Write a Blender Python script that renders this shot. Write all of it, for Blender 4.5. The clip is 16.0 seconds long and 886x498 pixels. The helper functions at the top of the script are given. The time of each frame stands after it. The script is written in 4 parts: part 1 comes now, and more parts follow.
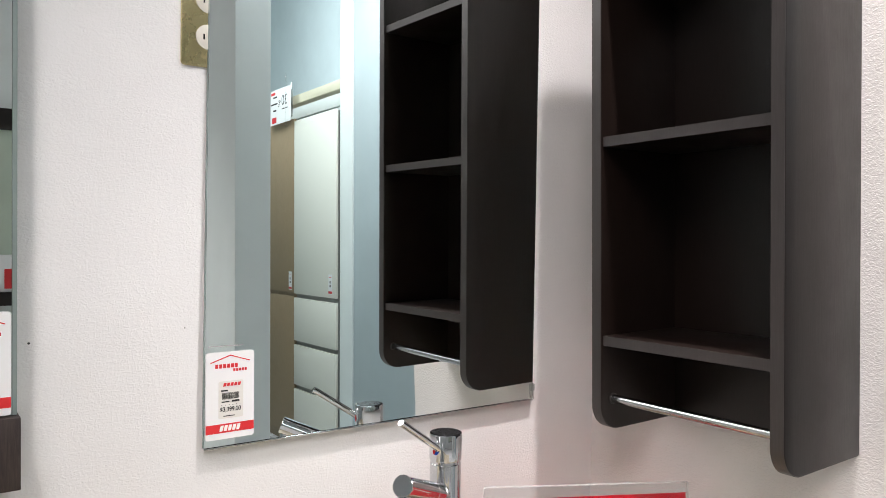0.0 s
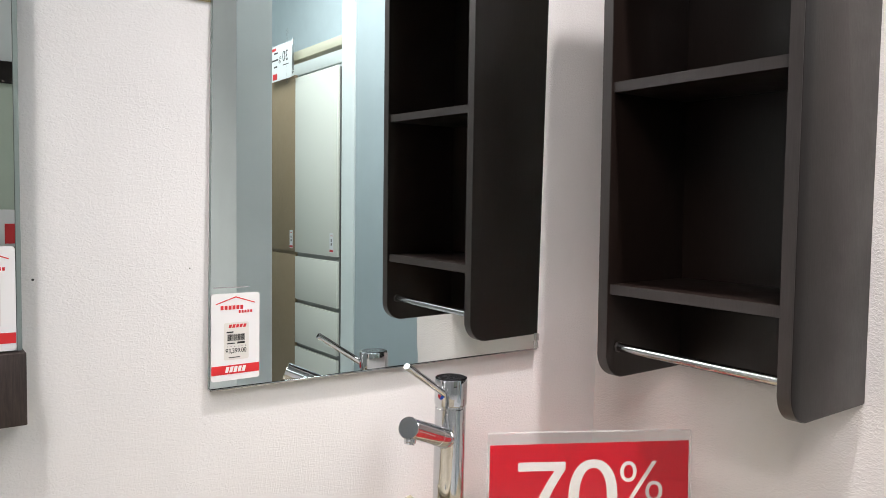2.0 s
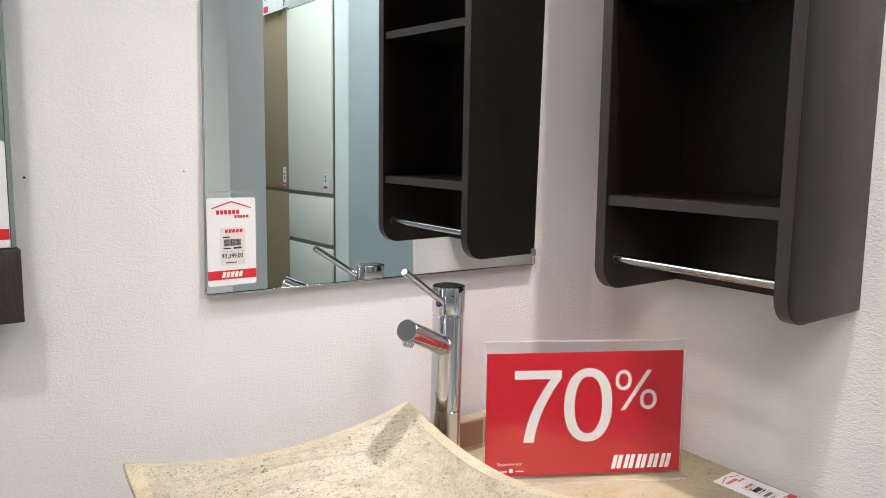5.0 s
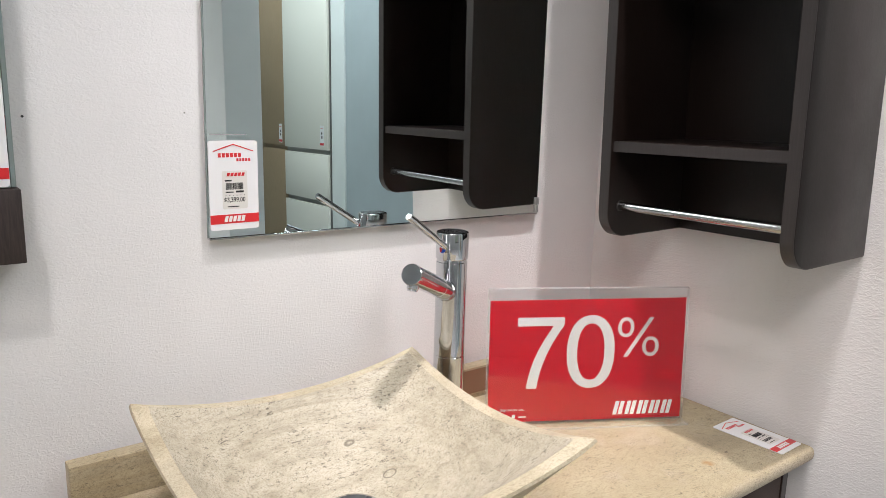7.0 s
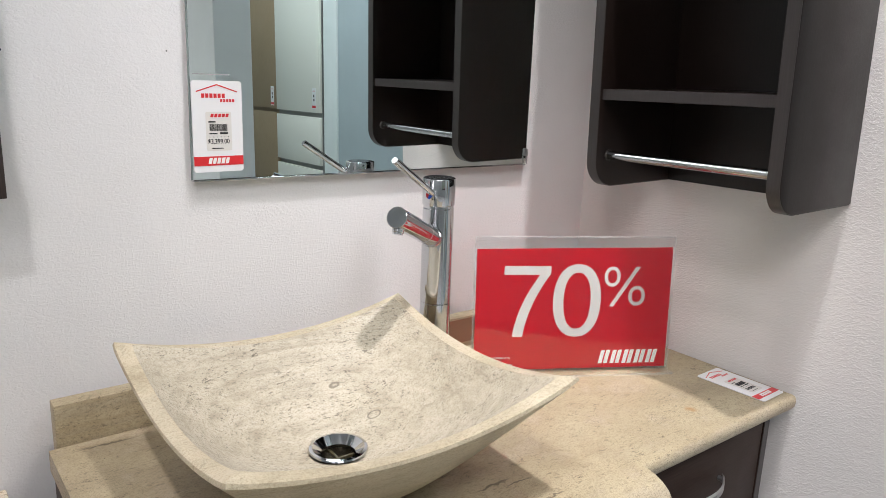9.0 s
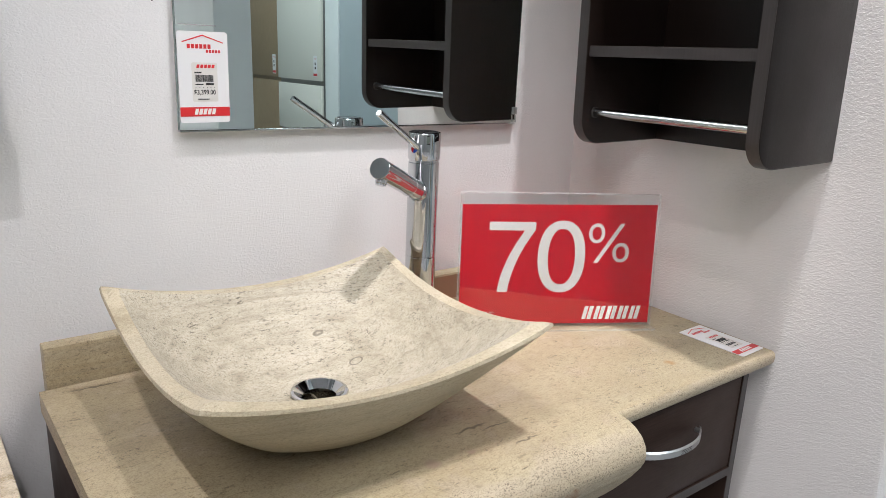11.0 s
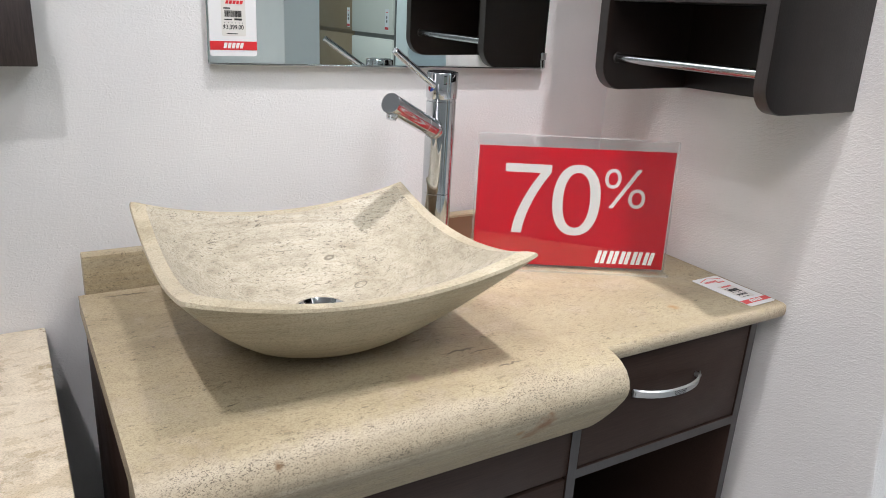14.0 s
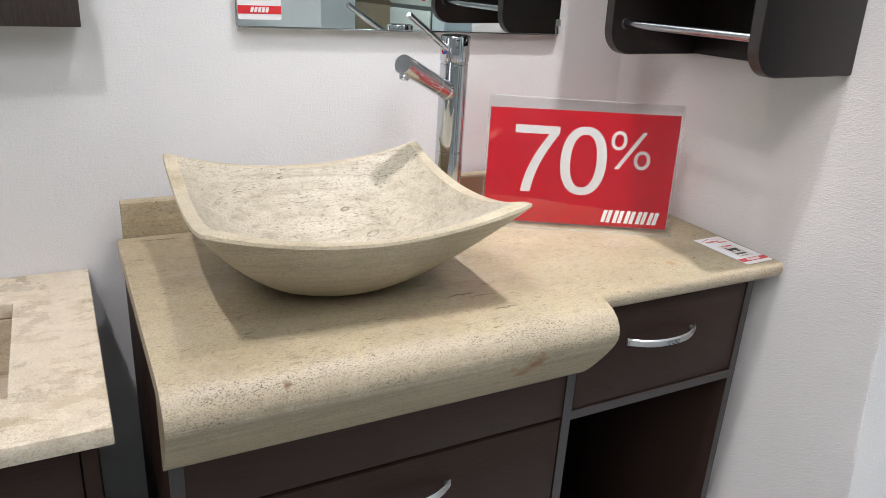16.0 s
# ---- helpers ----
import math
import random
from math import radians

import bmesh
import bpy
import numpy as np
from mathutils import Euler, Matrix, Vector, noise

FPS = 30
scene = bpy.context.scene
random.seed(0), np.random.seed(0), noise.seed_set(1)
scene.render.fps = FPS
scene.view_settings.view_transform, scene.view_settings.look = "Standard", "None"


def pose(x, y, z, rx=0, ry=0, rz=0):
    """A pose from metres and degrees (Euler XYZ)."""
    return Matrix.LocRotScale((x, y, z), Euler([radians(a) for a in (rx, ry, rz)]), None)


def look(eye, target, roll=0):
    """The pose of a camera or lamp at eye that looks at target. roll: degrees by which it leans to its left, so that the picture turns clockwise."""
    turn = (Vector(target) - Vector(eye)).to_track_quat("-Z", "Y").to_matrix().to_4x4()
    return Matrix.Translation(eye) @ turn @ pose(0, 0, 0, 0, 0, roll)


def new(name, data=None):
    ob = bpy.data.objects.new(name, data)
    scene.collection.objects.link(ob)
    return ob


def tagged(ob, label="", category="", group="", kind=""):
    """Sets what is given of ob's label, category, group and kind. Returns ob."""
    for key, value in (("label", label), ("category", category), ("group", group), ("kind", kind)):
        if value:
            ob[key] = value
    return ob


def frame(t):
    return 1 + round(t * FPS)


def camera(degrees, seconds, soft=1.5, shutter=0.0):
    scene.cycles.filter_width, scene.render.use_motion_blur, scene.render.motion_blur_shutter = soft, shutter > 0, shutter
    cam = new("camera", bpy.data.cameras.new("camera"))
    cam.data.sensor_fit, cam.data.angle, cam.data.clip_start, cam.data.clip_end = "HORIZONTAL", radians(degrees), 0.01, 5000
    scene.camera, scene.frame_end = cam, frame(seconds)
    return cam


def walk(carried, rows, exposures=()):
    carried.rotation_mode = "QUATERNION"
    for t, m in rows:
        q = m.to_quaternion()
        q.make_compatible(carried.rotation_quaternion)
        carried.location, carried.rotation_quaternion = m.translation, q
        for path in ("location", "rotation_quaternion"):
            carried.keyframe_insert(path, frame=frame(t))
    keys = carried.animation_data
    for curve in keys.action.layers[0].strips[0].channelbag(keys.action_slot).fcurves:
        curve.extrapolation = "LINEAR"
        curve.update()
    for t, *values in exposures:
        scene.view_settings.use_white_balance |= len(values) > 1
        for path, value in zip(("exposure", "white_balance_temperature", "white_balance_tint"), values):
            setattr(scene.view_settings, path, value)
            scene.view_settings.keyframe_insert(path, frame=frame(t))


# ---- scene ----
cam = camera(62.1, 16.0, 0.8)
PATH = [
    (0, (0.115, 0.154, 1.524), (1.302, 1.763, 1.474), 0.9),
    (0.5, (0.115, 0.156, 1.516), (1.301, 1.765, 1.446), 1.0),
    (1, (0.113, 0.161, 1.51), (1.3, 1.768, 1.417), 1.2),
    (1.5, (0.114, 0.166, 1.504), (1.3, 1.772, 1.386), 1.3),
    (2, (0.113, 0.17, 1.492), (1.299, 1.773, 1.345), 1.5),
    (2.5, (0.116, 0.167, 1.48), (1.303, 1.767, 1.303), 1.6),
    (3, (0.113, 0.169, 1.473), (1.3, 1.765, 1.262), 1.6),
    (3.5, (0.115, 0.169, 1.464), (1.302, 1.761, 1.224), 1.6),
    (4, (0.119, 0.172, 1.455), (1.307, 1.759, 1.189), 1.6),
    (6.3, (0.101, 0.18, 1.41), (1.297, 1.743, 1.053), 1.6),
    (6.5, (0.103, 0.184, 1.412), (1.297, 1.744, 1.036), 1.6),
    (7, (0.104, 0.186, 1.404), (1.298, 1.741, 1.008), 1.7),
    (7.5, (0.103, 0.189, 1.394), (1.299, 1.738, 0.98), 1.8),
    (8, (0.107, 0.185, 1.385), (1.304, 1.729, 0.952), 1.9),
    (8.5, (0.11, 0.182, 1.375), (1.307, 1.718, 0.921), 2.0),
    (9, (0.112, 0.174, 1.366), (1.31, 1.704, 0.892), 2.2),
    (11.5, (0.137, 0.123, 1.336), (1.298, 1.653, 0.78), 2.5),
    (12, (0.162, 0.116, 1.331), (1.292, 1.664, 0.76), 2.6),
    (12.5, (0.176, 0.117, 1.317), (1.265, 1.686, 0.724), 2.9),
    (13, (0.164, 0.091, 1.317), (1.214, 1.679, 0.705), 3.2),
    (13.5, (0.172, 0.053, 1.32), (1.187, 1.657, 0.689), 3.4),
    (14, (0.184, 0.021, 1.316), (1.173, 1.634, 0.668), 3.4),
    (14.5, (0.194, -0.007, 1.314), (1.163, 1.611, 0.648), 3.3),
    (15, (0.198, -0.031, 1.306), (1.149, 1.589, 0.62), 3.3),
    (15.5, (0.195, -0.056, 1.301), (1.121, 1.57, 0.598), 3.4),
    (16, (0.189, -0.08, 1.309), (1.075, 1.565, 0.594), 3.4),
]
walk(cam, [(t, look(eye, target, roll)) for t, eye, target, roll in PATH], exposures=[(0, 0.11, 6550, 12), (4, 0.04, 6600, 12), (8, -0.05, 6380, 11.2), (12, -0.09, 6240, 10.5), (16, -0.01, 6200, 10.3)])

# ---- light ----
world = bpy.data.worlds.new("shop_air")
scene.world = world
world.use_nodes = True
world.node_tree.nodes["Background"].inputs[0].default_value = (0.9, 0.95, 1.0, 1)
world.node_tree.nodes["Background"].inputs[1].default_value = 0.05


def area_lamp(name, eye, target, watts, size, colour, spread=180, size_y=None):
    data = bpy.data.lights.new(name, "AREA")
    data.energy, data.color, data.size, data.spread = watts, colour, size, radians(spread)
    if size_y:
        data.shape, data.size_y = "RECTANGLE", size_y
    ob = new(name, data)
    ob.matrix_world = look(eye, target)
    return ob


# two downlights over the basin; every other lamp is an added, unseen fill
area_lamp("downlight", (-0.37, 0.22, 3.42), (0.16, 0.76, 0.9), 4.1, 0.08, (0.99, 0.935, 0.925), 56)
area_lamp("downlight", (0.92, 0.45, 3.42), (1.10, 1.02, 0.9), 6.5, 0.08, (0.99, 0.935, 0.925), 54)
# unseen broad fill, added to lift the corner beside the wall shelf
area_lamp("corner_fill", (-1.0, -0.75, 3.42), (1.30, 1.10, 1.25), 3.3, 1.1, (1.0, 0.93, 0.91), 42)
# unseen broad fill standing in for the shop's general light
area_lamp("shop_fill", (-2.0, -1.3, 3.2), (0.9, 0.7, 1.0), 6.5, 0.8, (0.99, 0.94, 0.97), size_y=2.0)
# unseen fill, added to brighten the next room's far wall
area_lamp("next_room_fill", (1.75, -2.9, 3.30), (3.05, -3.0, 2.6), 16, 0.45, (0.90, 0.98, 1.0), size_y=1.1)
# second unseen shop fill, behind the camera, added to raise the ambient light
area_lamp("shop_fill", (-0.6, -2.3, 3.44), (-0.5, -2.2, 0), 15.5, 1.2, (1.0, 0.96, 0.96), size_y=1.2)
# unseen fill, added for floor bounce and for the wall beyond the doorway
area_lamp("aisle_fill", (0.40, -1.30, 3.44), (0.48, -1.30, 0), 11, 0.3, (1.0, 0.95, 0.92), 62)
# unseen fill, added to brighten the next room's pier and floor
area_lamp("next_room_fill", (1.73, -1.10, 3.44), (1.73, -1.0, 0), 44, 0.4, (0.93, 0.98, 1.0), size_y=1.2)

# ---- materials ----


def material(name, colour, rough=0.5, metal=0.0, **extra):
    m = bpy.data.materials.new(name)
    m.use_nodes = True
    b = m.node_tree.nodes["Principled BSDF"]
    b.inputs["Base Color"].default_value = (*colour, 1)
    b.inputs["Roughness"].default_value = rough
    b.inputs["Metallic"].default_value = metal
    for key, value in extra.items():
        b.inputs[key.replace("_", " ")].default_value = value
    return m


class Nodes:
    """Short hand for a material's node tree; coordinates are metres on the object."""

    def __init__(self, m):
        self.t = m.node_tree
        self.n, self.l = self.t.nodes, self.t.links
        self.b = self.n["Principled BSDF"]
        self.co = self.n.new("ShaderNodeTexCoord").outputs["Object"]

    def mapped(self, scale, turn=(0, 0, 0)):
        mp = self.n.new("ShaderNodeMapping")
        mp.inputs["Scale"].default_value = scale
        mp.inputs["Rotation"].default_value = turn
        self.l.new(self.co, mp.inputs["Vector"])
        return mp.outputs["Vector"]

    def noise(self, scale, detail=4, rough=0.55, vec=None, distort=0.0):
        n = self.n.new("ShaderNodeTexNoise")
        n.inputs["Scale"].default_value, n.inputs["Detail"].default_value = scale, detail
        n.inputs["Roughness"].default_value, n.inputs["Distortion"].default_value = rough, distort
        self.l.new(vec or self.co, n.inputs["Vector"])
        return n.outputs["Fac"]

    def cells(self, scale, vec=None):
        n = self.n.new("ShaderNodeTexVoronoi")
        n.inputs["Scale"].default_value = scale
        self.l.new(vec or self.co, n.inputs["Vector"])
        return n.outputs["Distance"]

    def ramp(self, fac, stops):
        r = self.n.new("ShaderNodeValToRGB")
        els = r.color_ramp.elements
        while len(els) < len(stops):
            els.new(0.5)
        for e, (p, c) in zip(els, stops):
            e.position = p
            e.color = (*c, 1) if isinstance(c, tuple) else (c, c, c, 1)
        self.l.new(fac, r.inputs["Fac"])
        return r.outputs["Color"]

    def mix(self, a, b, fac=0.5, mode="MIX"):
        m = self.n.new("ShaderNodeMix")
        m.data_type, m.blend_type = "RGBA", mode
        for value, socket in ((fac, m.inputs["Factor"]), (a, m.inputs["A"]), (b, m.inputs["B"])):
            if isinstance(value, (int, float)) and socket.type != "RGBA":
                socket.default_value = value
            elif isinstance(value, tuple):
                socket.default_value = (*value, 1)
            else:
                self.l.new(value, socket)
        return m.outputs["Result"]

    def math(self, op, a, b):
        m = self.n.new("ShaderNodeMath")
        m.operation = op
        for value, socket in ((a, m.inputs[0]), (b, m.inputs[1])):
            if isinstance(value, (int, float)):
                socket.default_value = value
            else:
                self.l.new(value, socket)
        return m.outputs[0]

    def colour(self, c):
        self.l.new(c, self.b.inputs["Base Color"])

    def rough(self, c):
        self.l.new(c, self.b.inputs["Roughness"])

    def bump(self, height, strength, distance, under=None):
        n = self.n.new("ShaderNodeBump")
        n.inputs["Strength"].default_value, n.inputs["Distance"].default_value = strength, distance
        self.l.new(height, n.inputs["Height"])
        if under:
            self.l.new(under, n.inputs["Normal"])
        self.l.new(n.outputs["Normal"], self.b.inputs["Normal"])
        return n.outputs["Normal"]


def plaster(name, colour, relief=1.0):
    m = material(name, colour, 0.62)
    k = Nodes(m)
    c = tuple(0.93 * v for v in colour)
    k.colour(k.ramp(k.noise(2.3, 5, 0.6), [(0.35, c), (0.65, colour)]))
    peel = k.noise(215, 2.5, 0.5, vec=k.mapped((0.85, 0.85, 1.15)), distort=0.9)
    trowel = k.noise(28, 3, 0.6, vec=k.mapped((0.6, 0.6, 1.2)))
    first = k.bump(trowel, 0.06 * relief, 0.003)
    k.bump(k.ramp(peel, [(0.38, 0.0), (0.70, 1.0)]), 0.31 * relief, 0.0008, under=first)
    return m


def travertine(name, light, mid, dark, rough, bands=(1.5, 9, 30), pit=0.22, stains=(), rings=(), cracks=(), grey=0.0, fleck=0.8, worn=None, clump=0.9, dotted=0.55, blotch=None):
    """Banded stone with clouds, grains, small pits and, at given places, brown stains, fossil rings and dark veins."""
    m = material(name, mid, rough)
    k = Nodes(m)
    streak = k.noise(4.0, 9, 0.66, vec=k.mapped(bands), distort=0.6)
    cloud = k.noise(15, 7, 0.68)
    base = k.ramp(streak, [(0.34, dark), (0.47, mid), (0.62, light)])
    base = k.mix(base, k.ramp(cloud, [(0.40, tuple(0.84 * v for v in mid)), (0.60, light)]), 0.45)
    if grey:
        layer = k.ramp(k.noise(2.2, 6, 0.6, vec=k.mapped((0.4, 1.0, 30)), distort=0.4), [(0.47, 0.0), (0.60, 1.0)])
        base = k.mix(base, tuple(0.62 * v for v in (mid[0] * 0.90, mid[1] * 0.98, mid[2] * 1.22)), k.math("MULTIPLY", layer, grey))
    if blotch:
        spread = k.noise(16, 5, 0.62, vec=k.mapped((0.8, 1.9, 1.9)), distort=0.5)
        base = k.mix(base, blotch, k.math("MULTIPLY", k.ramp(spread, [(0.555, 0.0), (0.575, 1.0)]), 0.75))
        base = k.mix(base, light, k.math("MULTIPLY", k.ramp(k.noise(30, 5, 0.65), [(0.56, 0.0), (0.60, 1.0)]), 0.7))
    grain = k.noise(420, 5, 0.8)
    base = k.mix(base, k.ramp(grain, [(0.38, (0.60, 0.56, 0.50)), (0.5, (1, 1, 1)), (0.66, (1.12, 1.12, 1.12))]), 0.7, "MULTIPLY")
    patch = k.ramp(k.noise(13, 6, 0.72, vec=k.mapped((0.7, 1.2, 2.0))), [(0.47, 0.0), (0.62, 1.0)])
    fine = k.ramp(k.noise(260, 5, 0.8, vec=k.mapped((0.55, 1.0, 1.5)), distort=0.5), [(0.405, 1.0), (0.430, 0.0)])
    coarse = k.ramp(k.noise(115, 5, 0.75, vec=k.mapped((0.5, 1.0, 2.0)), distort=0.6), [(0.370, 1.0), (0.400, 0.0)])
    dots = k.ramp(k.noise(150, 7, 0.78, vec=k.mapped((0.30, 1.0, 1.9)), distort=0.7), [(0.37, 1.0), (0.42, 0.0)])
    dots = k.math("MULTIPLY", dots, k.ramp(k.noise(24, 5, 0.75, vec=k.mapped((0.5, 1.0, 1.6))), [(0.44, 0.0), (0.58, 1.0)]))
    base = k.mix(base, tuple(0.34 * v for v in (dark[0], dark[1] * 0.95, dark[2] * 0.9)), k.math("MULTIPLY", dots, dotted))
    pits = k.math("MAXIMUM", fine, coarse)
    amount = k.math("ADD", k.math("MULTIPLY", patch, clump), pit)
    if worn:
        # a belt of opened pores where the slab's edge was rolled
        xyz = k.n.new("ShaderNodeSeparateXYZ")
        k.l.new(k.co, xyz.inputs[0])
        high = k.math("ADD", xyz.outputs["Z"], k.math("MULTIPLY", k.math("SUBTRACT", cloud, 0.5), 0.05))
        belt = k.ramp(high, [(0.0, 0.0), (worn[0], 0.0), (worn[0] + 0.012, 1.0), (worn[1] - 0.006, 1.0), (worn[1], 0.0)])
        pores = k.ramp(k.noise(560, 4, 0.7, vec=k.mapped((0.7, 1.0, 1.0)), distort=0.4), [(0.42, 1.0), (0.47, 0.0)])
        pits = k.math("MAXIMUM", k.math("MULTIPLY", pits, k.math("SUBTRACT", 1.0, k.math("MULTIPLY", belt, 0.75))), k.math("MULTIPLY", belt, pores))
        amount = k.math("ADD", amount, k.math("MULTIPLY", belt, 0.22))
        base = k.mix(base, tuple(1.12 * v for v in (light[0], light[1] * 0.99, light[2] * 1.14)), k.math("MULTIPLY", belt, 0.45))
        lines = k.ramp(k.noise(3.0, 7, 0.62, vec=k.mapped((0.5, 0.6, 40)), distort=0.5), [(0.44, 0.0), (0.52, 1.0), (0.57, 0.3), (0.62, 0.8)])
        low = k.ramp(high, [(0.0, 0.05), (worn[0] - 0.030, 0.12), (worn[0] - 0.008, 1.0), (worn[0] + 0.012, 1.0), (worn[0] + 0.028, 0.0)])
        base = k.mix(base, tuple(0.62 * v for v in (mid[0], mid[1], mid[2] * 1.05)), k.math("MULTIPLY", k.math("MULTIPLY", lines, low), 0.6))
    holes = k.math("MULTIPLY", pits, amount)
    base = k.mix(base, tuple(0.40 * v for v in dark), k.math("MINIMUM", k.math("MULTIPLY", holes, fleck), 0.9))
    shells = k.ramp(k.cells(46, vec=k.mapped((0.7, 1.0, 1.3))), [(0.06, 1.0), (0.12, 0.0)])
    base = k.mix(base, light, k.math("MULTIPLY", shells, 0.30))

    def away(place, wobble_size, stretch=(1, 1, 1)):
        """Uneven distance from a place."""
        tex = k.n.new("ShaderNodeTexNoise")
        tex.inputs["Scale"].default_value, tex.inputs["Detail"].default_value = 70, 4
        k.l.new(k.co, tex.inputs["Vector"])
        wob = k.n.new("ShaderNodeVectorMath")
        wob.operation = "MULTIPLY_ADD"
        k.l.new(tex.outputs["Color"], wob.inputs[0])
        wob.inputs[1].default_value = (wobble_size,) * 3
        k.l.new(k.co, wob.inputs[2])
        rel = k.n.new("ShaderNodeVectorMath")
        rel.operation = "SUBTRACT"
        k.l.new(wob.outputs[0], rel.inputs[0])
        rel.inputs[1].default_value = tuple(v + 0.5 * wobble_size for v in place)
        sc = k.n.new("ShaderNodeVectorMath")
        sc.operation = "MULTIPLY"
        k.l.new(rel.outputs[0], sc.inputs[0])
        sc.inputs[1].default_value = stretch
        ln = k.n.new("ShaderNodeVectorMath")
        ln.operation = "LENGTH"
        k.l.new(sc.outputs[0], ln.inputs[0])
        return ln.outputs["Value"]

    for place, size, colour in stains:
        spot = k.ramp(k.math("DIVIDE", away(place, 1.6 * size), size), [(0.25, 1.0), (0.8, 0.0)])
        base = k.mix(base, colour, k.math("MULTIPLY", spot, 0.9))
    for place, size, stretch in rings:
        line = k.ramp(k.math("DIVIDE", away(place, 0.35 * size, stretch), 2 * size), [(0.40, 0.0), (0.47, 1.0), (0.53, 1.0), (0.60, 0.0)])
        base = k.mix(base, tuple(0.42 * v for v in dark), k.math("MULTIPLY", line, 0.75))
    for place, reach, stretch in cracks:
        vein = k.ramp(k.math("DIVIDE", away(place, 0.016, stretch), reach), [(0.45, 1.0), (1.0, 0.0)])
        base = k.mix(base, tuple(0.36 * v for v in dark), k.math("MULTIPLY", vein, 0.8))
    k.colour(base)
    k.rough(k.ramp(cloud, [(0.3, rough - 0.1), (0.7, rough + 0.12)]))
    first = k.bump(holes, -0.9, 0.0018)
    k.bump(grain, 0.30, 0.0007, under=first)
    return m


def laminate(name, light, dark, rough, grain=(30, 30, 1.6), relief=0.15, gloss=0.5):
    m = material(name, light, rough)
    m.node_tree.nodes["Principled BSDF"].inputs["Specular IOR Level"].default_value = gloss
    k = Nodes(m)
    fibre = k.noise(14, 6, 0.6, vec=k.mapped(grain), distort=0.4)
    k.colour(k.ramp(fibre, [(0.3, dark), (0.7, light)]))
    k.rough(k.ramp(k.noise(9, 4, 0.6), [(0.3, rough - 0.06), (0.7, rough + 0.08)]))
    k.bump(fibre, relief, 0.0008)
    return m


def polished(name, colour, rough, metal=1.0):
    m = material(name, colour, rough, metal)
    k = Nodes(m)
    k.rough(k.ramp(k.noise(35, 5, 0.7), [(0.4, rough), (0.75, rough + 0.05)]))
    return m


WALL = plaster("white_orange_peel_plaster", (0.80, 0.788, 0.782), 1.3)
CREAM = plaster("cream_plaster", (0.77, 0.742, 0.72), 2.6)
SMOOTH = plaster("smooth_grey_paint", (0.42, 0.48, 0.50), 0.12)
PALE = plaster("pale_shop_paint", (0.77, 0.815, 0.805), 0.12)
BASIN_STONE = travertine("honed_travertine", (0.512, 0.466, 0.370), (0.436, 0.385, 0.288), (0.280, 0.236, 0.164), 0.55, (1.5, 9, 30), 0.50, fleck=1.0, dotted=0.6,
                         rings=[((0.056, 0.114, 0.060), 0.0088, (0.8, 1.4, 1.0)), ((0.050, 0.120, 0.062), 0.0045, (1.0, 1.5, 1.0)), ((0.078, 0.040, 0.044), 0.0080, (0.8, 1.3, 1.0))])
BOWL_SIDE = travertine("smoothed_travertine", (0.540, 0.475, 0.345), (0.465, 0.398, 0.276), (0.335, 0.275, 0.175), 0.46, (0.6, 1.2, 22), 0.30, fleck=0.5, dotted=0.35, grey=0.12)
TOP_STONE = travertine("golden_travertine", (0.487, 0.413, 0.274), (0.398, 0.322, 0.198), (0.236, 0.182, 0.110), 0.44, (0.5, 1.2, 24), 0.42,
                       [((0.750, 0.664, 0.790), 0.026, (0.21, 0.09, 0.024)), ((0.738, 0.676, 0.772), 0.021, (0.22, 0.10, 0.028)), ((0.715, 0.668, 0.785), 0.010, (0.32, 0.18, 0.07)), ((0.394, 0.667, 0.836), 0.0085, (0.17, 0.088, 0.03)),
                        ((1.102, 0.779, 0.853), 0.014, (0.31, 0.18, 0.07)), ((0.30, 1.10, 0.853), 0.008, (0.36, 0.29, 0.20)), ((0.60, 0.75, 0.853), 0.016, (0.36, 0.26, 0.19)), ((0.655, 0.745, 0.853), 0.010, (0.34, 0.24, 0.18))],
                       cracks=[((0.690, 0.790, 0.853), 0.0024, (0.065, 1, 0.05)), ((0.722, 0.778, 0.853), 0.0020, (0.08, 1, 0.05)), ((0.735, 0.730, 0.853), 0.0018, (0.06, 1, 0.05)), ((0.32, 1.165, 0.853), 0.0024, (0.05, 1, 0.05))], grey=0.22, worn=(0.797, 0.852), clump=0.50, dotted=0.85)
NEXT_STONE = travertine("mottled_cream_marble", (0.70, 0.615, 0.480), (0.62, 0.528, 0.395), (0.50, 0.40, 0.275), 0.3, (3, 4, 8), 0.1, dotted=0.15, clump=0.3, blotch=(0.50, 0.405, 0.270))
ESPRESSO = laminate("espresso_laminate", (0.012, 0.0070, 0.0054), (0.007, 0.0042, 0.0034), 0.34, gloss=0.38)
EDGING = laminate("grey_brown_edging", (0.040, 0.034, 0.033), (0.030, 0.025, 0.024), 0.36, relief=0.05)
VANITY_WOOD = laminate("dark_walnut_laminate", (0.045, 0.0275, 0.0215), (0.030, 0.0180, 0.0142), 0.40, (1.6, 30, 30), gloss=0.1)
BLOCK_WOOD = laminate("wenge_woodgrain", (0.050, 0.034, 0.030), (0.018, 0.012, 0.011), 0.5, (24, 24, 2.2), 0.5)
BROWN_DOOR = laminate("taupe_oak_laminate", (0.33, 0.245, 0.155), (0.265, 0.195, 0.12), 0.45, (30, 30, 1.2))
WHITE_DOOR = material("white_lacquer", (0.80, 0.79, 0.715), 0.25)
GAP_GREY = material("shadow_gap_aluminium", (0.30, 0.30, 0.29), 0.4, 0.6)
CHROME = polished("chrome", (0.60, 0.61, 0.63), 0.03)
